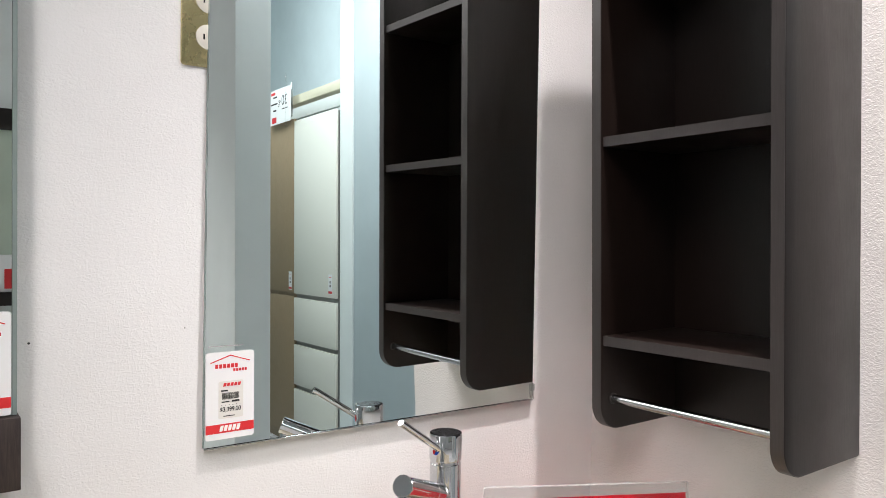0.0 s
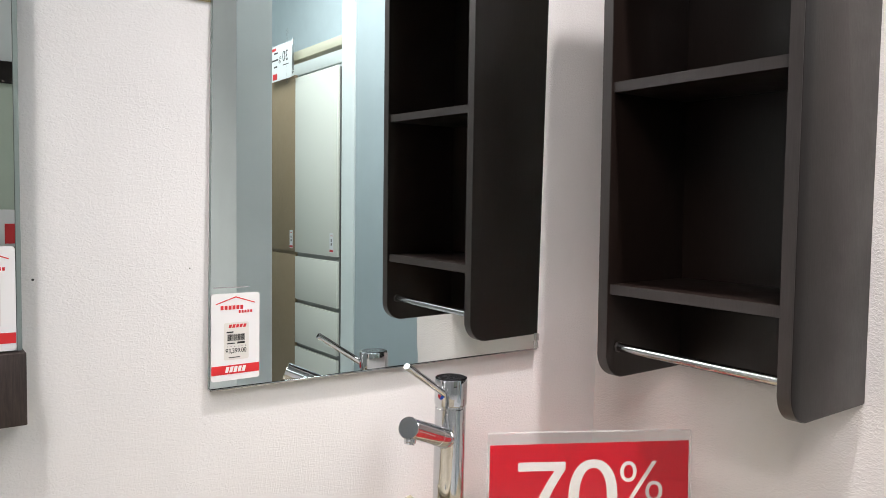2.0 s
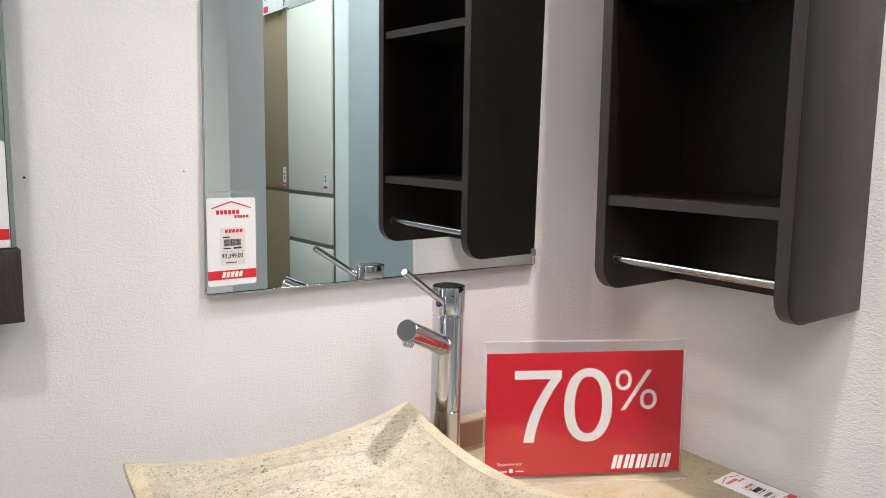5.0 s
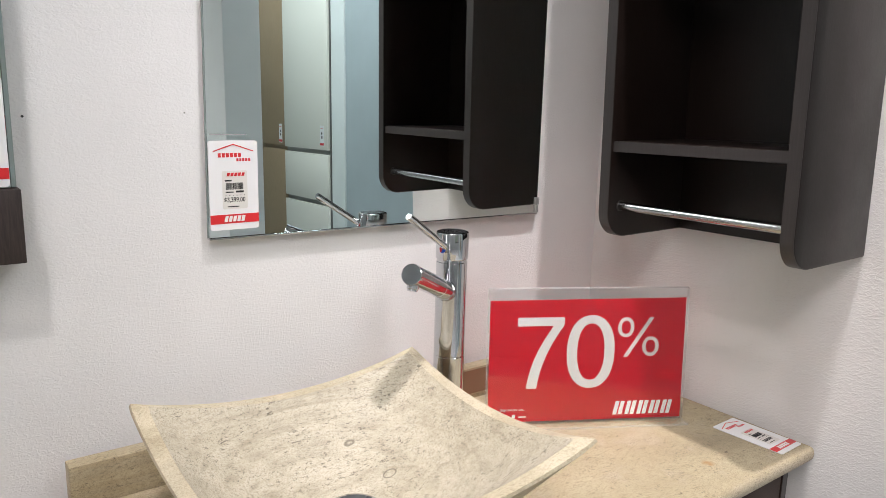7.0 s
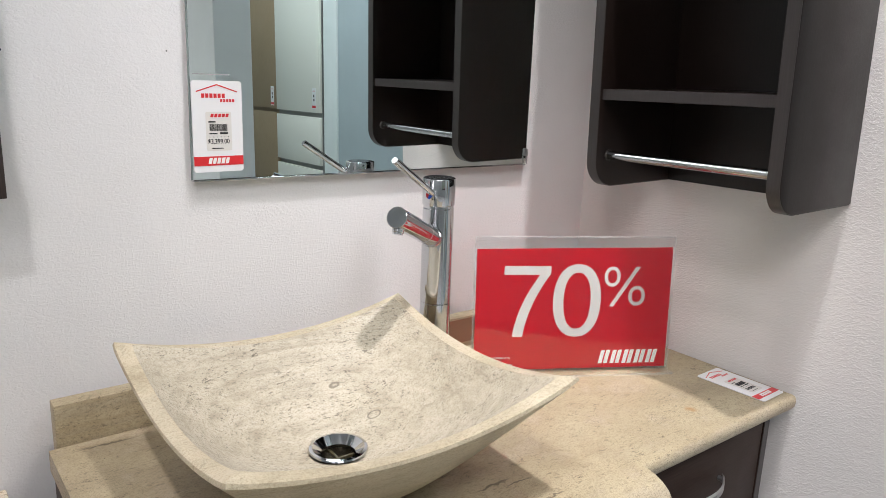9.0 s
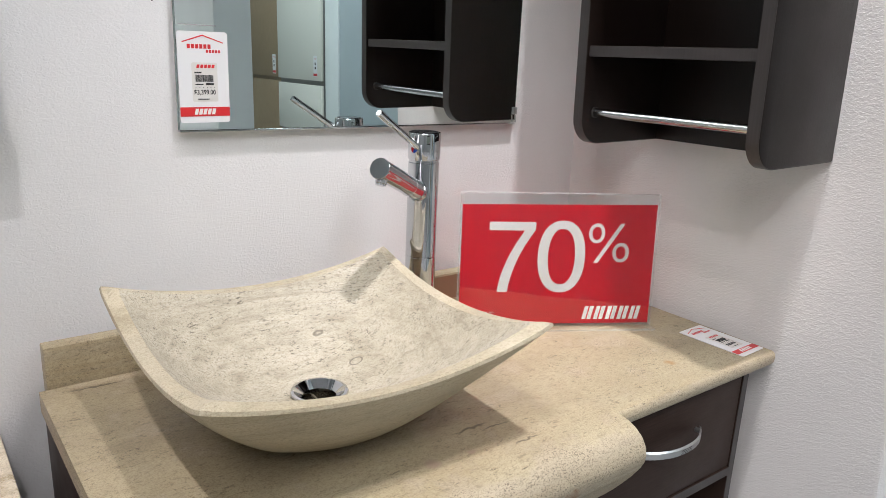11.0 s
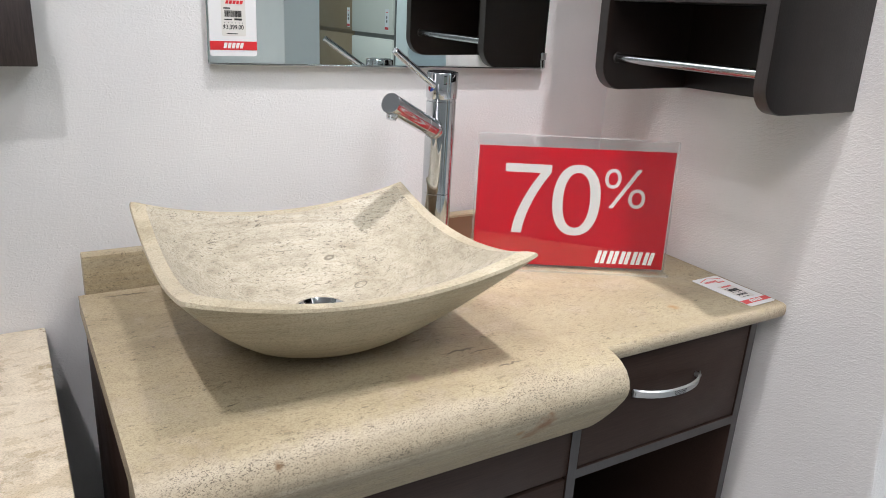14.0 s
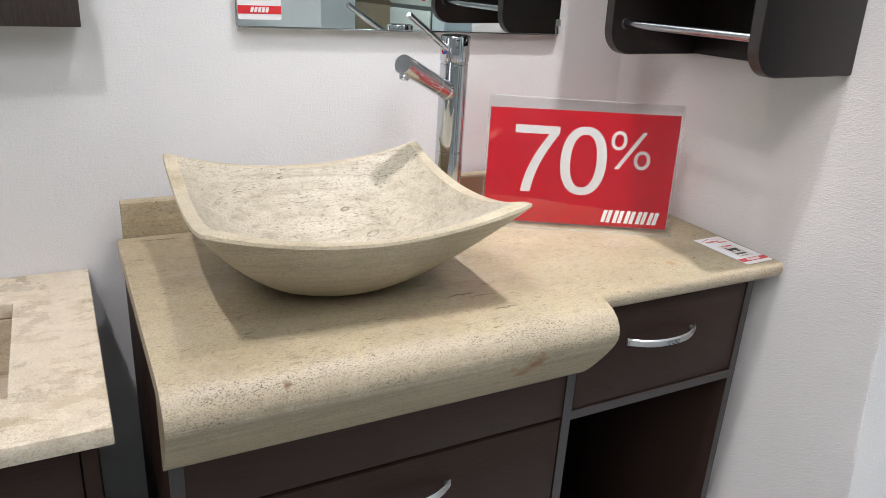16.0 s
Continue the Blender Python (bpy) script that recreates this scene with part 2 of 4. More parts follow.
SATIN = polished("brushed_nickel", (0.46, 0.46, 0.46), 0.30)
BAR_STEEL = polished("brushed_bar_steel", (0.42, 0.43, 0.44), 0.18)
BRASS = polished("satin_brass", (0.64, 0.54, 0.30), 0.26)
MIRROR = material("silvered_glass", (0.86, 0.91, 0.90), 0.0, 1.0)
GLASS_EDGE = material("green_glass_edge", (0.22, 0.27, 0.26), 0.15)
BACKING = material("grey_backing_board", (0.35, 0.35, 0.35), 0.7)
BLACK = material("black_plastic", (0.012, 0.012, 0.013), 0.25)
PIPE = polished("dull_drain_pipe", (0.24, 0.22, 0.18), 0.22)
SHAFT = material("dark_pipe", (0.045, 0.036, 0.016), 0.3)
IVORY = material("ivory_plastic", (0.70, 0.66, 0.58), 0.35)
CARD = material("white_card", (0.80, 0.80, 0.80), 0.28)
LABEL_PAPER = material("off_white_label", (0.72, 0.70, 0.66), 0.6)
RED = material("red_print", (0.66, 0.005, 0.028), 0.5, Coat_Weight=1.0, Coat_Roughness=0.02, Coat_IOR=1.5, Specular_IOR_Level=0.1)


def let_through(m, colour, share):
    """Makes a thin printed film pass part of the light that falls on it, tinted."""
    n, l = m.node_tree.nodes, m.node_tree.links
    glow, blend = n.new("ShaderNodeBsdfTranslucent"), n.new("ShaderNodeMixShader")
    glow.inputs["Color"].default_value = (*colour, 1)
    blend.inputs[0].default_value = share
    l.new(n["Principled BSDF"].outputs[0], blend.inputs[1])
    l.new(glow.outputs[0], blend.inputs[2])
    l.new(blend.outputs[0], n["Material Output"].inputs["Surface"])


let_through(RED, (0.95, 0.12, 0.12), 0.45)
TAG_RED = material("tag_red_print", (0.66, 0.03, 0.035), 0.3)
WHITE_INK = material("white_ink", (0.82, 0.81, 0.78), 0.4)
INK = material("black_ink", (0.02, 0.02, 0.02), 0.5)
GREY_INK = material("grey_ink", (0.35, 0.35, 0.35), 0.5)
BLUE_DOT = material("blue_enamel", (0.01, 0.05, 0.35), 0.2)
RED_DOT = material("red_enamel", (0.45, 0.02, 0.03), 0.2)
FLOOR = travertine("white_floor_tile", (0.74, 0.75, 0.76), (0.70, 0.71, 0.72), (0.62, 0.63, 0.64), 0.25)
CEIL = plaster("white_ceiling_paint", (0.80, 0.80, 0.80), 0.2)
GREEN_WALL = plaster("sage_green_paint", (0.52, 0.60, 0.50), 0.1)
BEAM = laminate("cream_painted_rail", (0.62, 0.58, 0.44), (0.56, 0.52, 0.40), 0.45)


def acrylic():
    m = bpy.data.materials.new("clear_acrylic")
    m.use_nodes = True
    n, l = m.node_tree.nodes, m.node_tree.links
    n.clear()
    clear, shine, facing = n.new("ShaderNodeBsdfTransparent"), n.new("ShaderNodeBsdfGlossy"), n.new("ShaderNodeLayerWeight")
    steep, share = n.new("ShaderNodeMath"), n.new("ShaderNodeMath")
    steep.operation, steep.inputs[1].default_value = "POWER", 5.0
    share.operation, share.inputs[1].default_value, share.inputs[2].default_value = "MULTIPLY_ADD", 0.96, 0.05
    blend, out_node = n.new("ShaderNodeMixShader"), n.new("ShaderNodeOutputMaterial")
    clear.inputs["Color"].default_value = (0.985, 0.99, 0.99, 1)
    shine.inputs["Roughness"].default_value = 0.03
    facing.inputs["Blend"].default_value = 0.5
    l.new(facing.outputs["Facing"], steep.inputs[0])
    l.new(steep.outputs[0], share.inputs[0])
    l.new(share.outputs[0], blend.inputs[0])
    l.new(clear.outputs[0], blend.inputs[1])
    l.new(shine.outputs[0], blend.inputs[2])
    l.new(blend.outputs[0], out_node.inputs[0])
    return m


ACRYLIC = acrylic()
# whitish see-through colour that paints the highlight on the acrylic's edges
EDGE_HIGHLIGHT = material("acrylic_edge_highlight", (0.85, 0.86, 0.86), 0.25, Alpha=0.16)

# ---- mesh helpers ----


def mesh_of(name, bm, mat, smooth=False):
    bmesh.ops.recalc_face_normals(bm, faces=bm.faces)
    me = bpy.data.meshes.new(name)
    bm.to_mesh(me)
    bm.free()
    me.materials.append(mat)
    me.polygons.foreach_set("use_smooth", [False] * len(me.polygons))
    if smooth:
        me.polygons.foreach_set("use_smooth", [True] * len(me.polygons))
        me.set_sharp_from_angle(angle=radians(38))
    return me


def part(name, bm, mat, parent, label="", smooth=True):
    ob = new(name, mesh_of(name, bm, mat, smooth))
    ob.parent = parent
    return tagged(ob, label) if label else ob


def thing(name, m, label, category, group="", kind=""):
    e = new(name)
    e.empty_display_size = 0.05
    e.matrix_world = m
    return tagged(e, label, category, group, kind)


def solid(name, bm, mat, label, category, kind="", smooth=True):
    return tagged(new(name, mesh_of(name, bm, mat, smooth)), label, category, "", kind)


def box(x0, x1, y0, y1, z0, z1, bevel=0.0015, segments=2):
    bm = bmesh.new()
    bmesh.ops.create_cube(bm, size=1)
    bmesh.ops.scale(bm, vec=(x1 - x0, y1 - y0, z1 - z0), verts=bm.verts)
    bmesh.ops.translate(bm, vec=((x0 + x1) / 2, (y0 + y1) / 2, (z0 + z1) / 2), verts=bm.verts)
    if bevel:
        bmesh.ops.bevel(bm, geom=bm.edges[:], offset=bevel, segments=segments, affect="EDGES", profile=0.5)
    return bm


def merge(*bms):
    out = bms[0]
    for b in bms[1:]:
        me = bpy.data.meshes.new("tmp")
        b.to_mesh(me)
        b.free()
        out.from_mesh(me)
        bpy.data.meshes.remove(me)
    return out


def moved(bm, m):
    bmesh.ops.transform(bm, matrix=m, verts=bm.verts)
    return bm


def tube(a, b, r0, r1=None, n=40, bevel=0.0):
    a, b = Vector(a), Vector(b)
    bm = bmesh.new()
    bmesh.ops.create_cone(bm, cap_ends=True, segments=n, radius1=r0, radius2=r0 if r1 is None else r1, depth=(b - a).length)
    if bevel:
        rims = [e for e in bm.edges if abs(e.verts[0].co.z - e.verts[1].co.z) < 1e-6]
        bmesh.ops.bevel(bm, geom=rims, offset=bevel, segments=1, affect="EDGES", profile=0.5)
    turn = (b - a).to_track_quat("Z", "Y").to_matrix().to_4x4()
    return moved(bm, Matrix.Translation((a + b) / 2) @ turn)


def lathe(rings, n=56, at=(0, 0, 0)):
    """A turned form from (radius, height) rings, open at both ends unless a radius is nought."""
    bm = bmesh.new()
    loops = []
    for r, z in rings:
        loops.append([bm.verts.new((at[0] + r * math.cos(2 * math.pi * i / n), at[1] + r * math.sin(2 * math.pi * i / n), at[2] + z)) for i in range(n)])
    for lo, hi in zip(loops, loops[1:]):
        for i in range(n):
            bm.faces.new((lo[i], lo[(i + 1) % n], hi[(i + 1) % n], hi[i]))
    bmesh.ops.remove_doubles(bm, verts=bm.verts, dist=1e-6)
    return bm


def prism(outline, depth, bevel=0.0, z=0.0):
    """An outline in the xy plane, thickened up from z."""
    bm = bmesh.new()
    low = bm.faces.new([bm.verts.new((x, y, z)) for x, y in outline])
    out = bmesh.ops.extrude_face_region(bm, geom=[low])
    bmesh.ops.translate(bm, vec=(0, 0, depth), verts=[v for v in out["geom"] if isinstance(v, bmesh.types.BMVert)])
    if bevel:
        rims = [e for e in bm.edges if abs(e.verts[0].co.z - e.verts[1].co.z) < 1e-7]
        bmesh.ops.bevel(bm, geom=rims, offset=bevel, segments=2, affect="EDGES", profile=0.5)
    return bm


def rounded(x0, x1, y0, y1, radii, n=8):
    """A rectangle's outline; radii for the corners (x0,y0), (x1,y0), (x1,y1), (x0,y1)."""
    pts = []
    for (cx, cy, a0), r in zip(((x0, y0, 180), (x1, y0, 270), (x1, y1, 0), (x0, y1, 90)), radii):
        if r <= 0:
            pts.append((cx, cy))
            continue
        ox, oy = cx + (r if cx == x0 else -r), cy + (r if cy == y0 else -r)
        pts += [(ox + r * math.cos(radians(a0 + 90 * i / n)), oy + r * math.sin(radians(a0 + 90 * i / n))) for i in range(n + 1)]
    return pts


def run(x0, x1, profile):
    """A (y, z) profile drawn along x."""
    bm = bmesh.new()
    a = [bm.verts.new((x0, y, z)) for y, z in profile]
    b = [bm.verts.new((x1, y, z)) for y, z in profile]
    n = len(profile)
    for i in range(n):
        bm.faces.new((a[i], a[(i + 1) % n], b[(i + 1) % n], b[i]))
    bm.faces.new(a)
    bm.faces.new(b[::-1])
    return bm


def lettering(text, height, depth=0.0002, width=None, bold=0.0, centre=True):
    """Built-in letters as a flat mesh in the xy plane: cap height, and total width where given."""
    cu = bpy.data.curves.new("letters", "FONT")
    cu.body, cu.size, cu.extrude, cu.offset = text, 1.0, 0.0, bold
    ob = new("letters", cu)
    bpy.context.view_layer.update()
    me = bpy.data.meshes.new_from_object(ob.evaluated_get(bpy.context.evaluated_depsgraph_get()))
    bm = bmesh.new()
    bm.from_mesh(me)
    bpy.data.objects.remove(ob)
    bpy.data.curves.remove(cu)
    bpy.data.meshes.remove(me)
    xs, ys = [v.co.x for v in bm.verts], [v.co.y for v in bm.verts]
    w, h = max(xs) - min(xs), max(ys) - min(ys)
    sy = height / h
    sx = width / w if width else sy
    for v in bm.verts:
        v.co = ((v.co.x - min(xs) - (w / 2 if centre else 0)) * sx, (v.co.y - min(ys)) * sy, 0)
    out = bmesh.ops.extrude_face_region(bm, geom=bm.faces[:])
    bmesh.ops.translate(bm, vec=(0, 0, depth), verts=[v for v in out["geom"] if isinstance(v, bmesh.types.BMVert)])
    return bm


def bars(rects, z, depth=0.0002, slant=0.0):
    """Flat bars (x0, x1, y0, y1), leaning by slant."""
    out = None
    for x0, x1, y0, y1 in rects:
        s = slant * (y1 - y0)
        b = prism([(x0, y0), (x1, y0), (x1 + s, y1), (x0 + s, y1)], depth, 0, z)
        out = b if out is None else merge(out, b)
    return out


UP = Matrix.Rotation(radians(90), 4, "X")  # lays the xy plane upright, facing -y

# ---- the room ----
WY, RX, TOP = 1.2365, 1.322, 3.95
solid("wall_north", box(-2.4, 3.4, WY, WY + 0.14, 0, TOP, 0), WALL, "white orange-peel plastered wall behind the washbasin", "wall", "structure", False)


def worn_end(x0, x1, y1, z1):
    """A wall whose free end at low y has an uneven, chipped plaster corner."""
    bm = bmesh.new()
    rng = random.Random(11)
    bulge = ((0.0, 0.474), (0.35, 0.486), (0.52, 0.500), (0.66, 0.516), (0.80, 0.525), (0.95, 0.522), (1.25, 0.505), (z1, 0.503))
    zs = [0.022 * i for i in range(80)] + [1.9, 2.5, z1]
    rows = []
    for z in zs:
        for (za, ya), (zb, yb) in zip(bulge, bulge[1:]):
            if za <= z <= zb:
                y0 = ya + (yb - ya) * (z - za) / (zb - za)
        d = rng.uniform(-0.0016, 0.0016) + (0.004 if rng.random() < 0.09 else 0.0)
        rows.append([bm.verts.new(p) for p in ((x0, y1, z), (x0, y0 + 0.007 + d, z), (x0 + 0.003, y0 + 0.002 + 0.5 * d, z), (x0 + 0.009, y0, z), (x1, y0, z), (x1, y1, z))])
    for a, b in zip(rows, rows[1:]):
        for i in range(6):
            bm.faces.new((a[i], a[(i + 1) % 6], b[(i + 1) % 6], b[i]))
    bm.faces.new(rows[0])
    bm.faces.new(rows[-1][::-1])
    return bm


solid("wall_east", worn_end(RX, RX + 0.17, WY, TOP), CREAM, "cream orange-peel plastered side wall beside the vanity", "wall", "structure")
solid("wall_east_far", box(RX, RX + 0.17, -4.9, -0.928, 0, TOP, 0.003), PALE, "pale grey painted wall beyond the doorway", "wall", "structure", False)
solid("wall_east_lintel", box(RX, RX + 0.17, -0.928, 0.503, 3.2, TOP, 0), PALE, "pale painted wall over the doorway", "wall", "structure", False)
solid("wall_south_next_room", box(RX + 0.171, 3.049, -5.04, -4.9, 0, TOP, 0), PALE, "pale painted wall at the end of the next room", "wall", "structure", False)
solid("wall_south", box(-2.4, RX - 0.001, -3.54, -3.4, 0, TOP, 0), PALE, "pale painted shop wall", "wall", "structure", False)
# unseen west wall, added to close the room and bounce light
solid("wall_west", box(-2.54, -2.4, -3.54, WY + 0.14, 0, TOP, 0), PALE, "pale painted shop wall", "wall", "structure", False)
solid("wall_next_room", box(3.05, 3.19, -4.9, WY, 0, TOP, 0), plaster("light_blue_paint", (0.76, 0.86, 0.90), 0.1), "brightly lit pale wall of the next room", "wall", "structure", False)
solid("wall_next_room_pier", box(2.46, 3.05, -1.871, WY, 0, TOP, 0.003), SMOOTH, "smooth blue-grey painted wall beside the wardrobes", "wall", "structure", False)
solid("trim", box(2.45, 3.05, -2.04, -1.873, 0, TOP, 0.003), PALE, "pale painted pilaster beside the wardrobes", "trim", "structure", False)
solid("floor", box(-2.54, 3.4, -5.04, WY + 0.14, -0.1, 0, 0), FLOOR, "pale polished tile floor", "floor", "structure", False)
solid("ceiling", box(-2.54, 3.4, -5.04, WY + 0.14, TOP, TOP + 0.1, 0), CEIL, "white painted shop ceiling", "ceiling", "structure", False)

# ---- price tags ----


def price_tag(m, w, h, label, price=""):
    tag = thing("price_tag", m, label, "price tag")
    t = 0.0009
    part("card", prism(rounded(-w / 2, w / 2, 0, h, (0.004,) * 4, 5), t), CARD, tag, smooth=False)
    z = t + 0.00015
    part("red_band", prism([(-w / 2 + 0.0003, 0.072 * h), (w / 2 - 0.0003, 0.072 * h), (w / 2 - 0.0003, 0.175 * h), (-w / 2 + 0.0003, 0.175 * h)], 0.0002, 0, z), TAG_RED, tag, "red printed band", False)
    # plain shapes where a shop mark is printed
    part("band_mark", bars([(x, x + 0.0048, 0.092 * h, 0.157 * h) for x in (-0.0165 + 0.0064 * i for i in range(5))], z + 0.0003, slant=0.25), WHITE_INK, tag, "white slanted bars", False)
    a, b, c, k = 0.405 * w, 0.965 * h, 0.885 * h, 0.0012
    part("roof_mark", merge(prism([(-a, c - k), (-a, c + k * 0.3), (0, b), (0, b - 1.5 * k)], 0.0002, 0, z), prism([(a, c - k), (0, b - 1.5 * k), (0, b), (a, c + k * 0.3)], 0.0002, 0, z)), TAG_RED, tag, "red roof-shaped line", False)
    part("name_mark", bars([(-0.31 * w + 0.081 * w * i, -0.31 * w + 0.081 * w * i + 0.06 * w, 0.815 * h, 0.862 * h) for i in range(6)] + [(0.06 * w + 0.06 * w * i, 0.06 * w + 0.06 * w * i + 0.043 * w, 0.77 * h, 0.802 * h) for i in range(5)], z), TAG_RED, tag, "red plain bars", False)
    s0, s1, q0, q1 = -0.24 * w, 0.27 * w, 0.235 * h, 0.665 * h
    sticker = part("sticker", prism(rounded(s0, s1, q0, q1, (0.0025,) * 4, 4), 0.00025, 0, z), LABEL_PAPER, tag, "off-white paper price sticker", False)
    z += 0.0004
    part("sticker_mark", bars([(-0.15 * w + 0.075 * w * i, -0.15 * w + 0.075 * w * i + 0.056 * w, 0.605 * h, 0.643 * h) for i in range(5)], z, slant=0.25), TAG_RED, sticker, "red slanted bars", False)
    rng = random.Random(7)
    code, x = [], s0 + 0.07 * w
    while x < s1 - 0.09 * w:
        wd = rng.choice((0.0004, 0.0007, 0.0010))
        code.append((x, x + wd, 0.455 * h, 0.53 * h))
        x += wd + rng.choice((0.0004, 0.0006))
    part("barcode", bars(code, z), INK, sticker, smooth=False)
    rows = [(s0 + 0.05 * w, s0 + 0.19 * w, 0.548 * h, 0.563 * h), (s0 + 0.06 * w, s0 + 0.22 * w, 0.42 * h, 0.432 * h), (s0 + 0.27 * w, s0 + 0.43 * w, 0.418 * h, 0.44 * h), (s0 + 0.1 * w, s0 + 0.33 * w, 0.258 * h, 0.268 * h)]
    rows += [(s0 + (0.06 + 0.075 * i) * w, s0 + (0.075 + 0.075 * i) * w, 0.385 * h, 0.393 * h) for i in range(6)]
    part("small_print", bars(rows, z), INK, sticker, smooth=False)
    if price:
        part("price", moved(lettering(price, 0.062 * h, 0.0002, 0.43 * w, 0.012), Matrix.Translation((0.5 * (s0 + s1) - 0.01 * w, 0.305 * h, z))), INK, sticker, smooth=False)
    else:
        part("price", bars([(s0 + (0.05 + 0.062 * i) * w, s0 + (0.095 + 0.062 * i) * w, 0.31 * h, 0.36 * h) for i in range(6)], z), INK, sticker, smooth=False)
    return tag


# ---- wall mirror over the basin ----
MX0, MX1, MZ0, MZ1 = -0.3256, 0.3322, -0.1050, 0.78
HUNG = pose(0.8, 1.225, 1.3, -0.6, 0.5, -0.1)
mirror = thing("wall_mirror", HUNG, "frameless rectangular mirror clipped to the plaster wall", "mirror")
part("glass", box(MX0, MX1, 0, 0.005, MZ0, MZ1, 0.0), MIRROR, mirror, "silvered mirror glass", False)
for x in (MX0 - 0.0012, MX1 + 0.0002):
    part("edge", box(x, x + 0.001, 0.0004, 0.0054, MZ0, MZ1, 0), GLASS_EDGE, mirror, "dark polished glass edge", False)
part("channel", box(MX0, MX1, -0.0016, 0.0115, MZ0 - 0.0032, MZ0 - 0.0008, 0.0004), CHROME, mirror, "thin chrome bottom channel")
part("backing", box(MX0 + 0.004, MX1 - 0.004, 0.0055, 0.0085, MZ0 + 0.004, MZ1 - 0.12, 0), BACKING, mirror, smooth=False)
CZ = MZ0 + 0.022
part("clip", merge(box(MX1 - 0.006, MX1 + 0.0035, -0.0035, 0.006, CZ - 0.007, CZ + 0.007, 0.0012), tube((MX1 - 0.003, -0.005, CZ - 0.008), (MX1 - 0.001, -0.005, CZ - 0.022), 0.0013, n=12)), SATIN, mirror, "bent chrome mirror clip")
price_tag(pose(0.5118, 1.2228, 1.2083, 89.4, 0.0, 0), 0.0742, 0.130, "white and red cardboard price tag stuck on the mirror corner", "$3,399.00")
tape = solid("adhesive_tape", box(MX0 + 0.004, MX0 + 0.058, -0.0006, -0.0002, 0.0435, 0.0452, 0), GREY_INK, "thin grey strip of old tape on the mirror", "tape", "", False)
tape.matrix_world = HUNG

# ---- brass socket plate, half behind the mirror ----
plate = thing("socket_plate", pose(0.475, WY, 1.832), "brass-coloured wall socket plate with ivory outlets", "socket")
part("plate", moved(prism(rounded(-0.036, 0.036, -0.075, 0.075, (0.006,) * 4, 5), 0.0032, 0.0012), UP), BRASS, plate)
for z in (-0.031, 0.022):
    outlet = part("outlet", moved(lathe([(0.0, 0.0046), (0.0165, 0.0046), (0.018, 0.0040), (0.018, 0.0025)], 32), Matrix.Translation((0.003, 0, z)) @ UP), IVORY, plate, "round ivory outlet")
    part("slot", merge(box(-0.0045, -0.0022, -0.0051, -0.0044, z - 0.004, z + 0.004, 0), box(0.0075, 0.0098, -0.0051, -0.0044, z - 0.004, z + 0.004, 0)), BLACK, outlet, smooth=False)

# ---- neighbouring mirror with a wooden foot board ----
mirror2 = thing("wall_mirror", pose(0.2315, 1.2, 1.1945), "tall mirror on a dark wenge bottom board", "mirror")
part("glass", box(-0.55, -0.006, 0, 0.005, 0.092, 0.95, 0), MIRROR, mirror2, "silvered mirror glass", False)
part("frame_edge", box(-0.0055, 0.0, -0.001, 0.030, 0.092, 0.95, 0.0008), GLASS_EDGE, mirror2, "slim grey edge strip")
part("backing", box(-0.55, -0.006, 0.0055, 0.0360, 0.092, 0.95, 0), BACKING, mirror2, smooth=False)
part("foot_board", box(-0.55, 0.003, -0.012, 0.0360, 0.0, 0.0905, 0.0012), BLOCK_WOOD, mirror2, "dark wenge-grain board")
price_tag(pose(0.2315 - 0.041, 1.2 - 0.0008, 1.2875, 90, 0, 0), 0.069, 0.1285, "white and red cardboard price tag stuck on the tall mirror")

# ---- wall shelf unit on the side wall ----
unit = thing("wall_shelf", pose(RX - 0.0017, 0.8611, 1.1811, -0.99, -0.67, -0.72), "espresso laminate wall shelf with rounded sides and chrome towel bar", "shelf")
DEP, Y0, Y1, TH = 0.2165, -0.179, 0.178, 0.022
H = 1.01


def edge_strip(y0, y1):
    """A thin band round the open edge of a side panel, over both rounded corners."""
    bm = bmesh.new()
    rows = []
    for i in range(24):
        top = i >= 12
        a = radians((180 if top else 270) - 90 * (i % 12) / 11)
        cx, cz = -DEP + 0.045, (H - 0.045 if top else 0.045)
        rows.append([bm.verts.new((cx + d * math.cos(a), y, cz + d * math.sin(a))) for d, y in ((0.0452, y0), (0.0460, y0), (0.0460, y1), (0.0452, y1))])
    first = [bm.verts.new((-0.002, y, -d)) for d, y in ((0.0002, y0), (0.0010, y0), (0.0010, y1), (0.0002, y1))]
    last = [bm.verts.new((-0.002, y, H + d)) for d, y in ((0.0002, y0), (0.0010, y0), (0.0010, y1), (0.0002, y1))]
    rows = [first] + rows + [last]
    for lo, hi in zip(rows, rows[1:]):
        for i in range(4):
            bm.faces.new((lo[i], lo[(i + 1) % 4], hi[(i + 1) % 4], hi[i]))
    bm.faces.new(first[::-1])
    bm.faces.new(last)
    bmesh.ops.recalc_face_normals(bm, faces=bm.faces)
    return bm


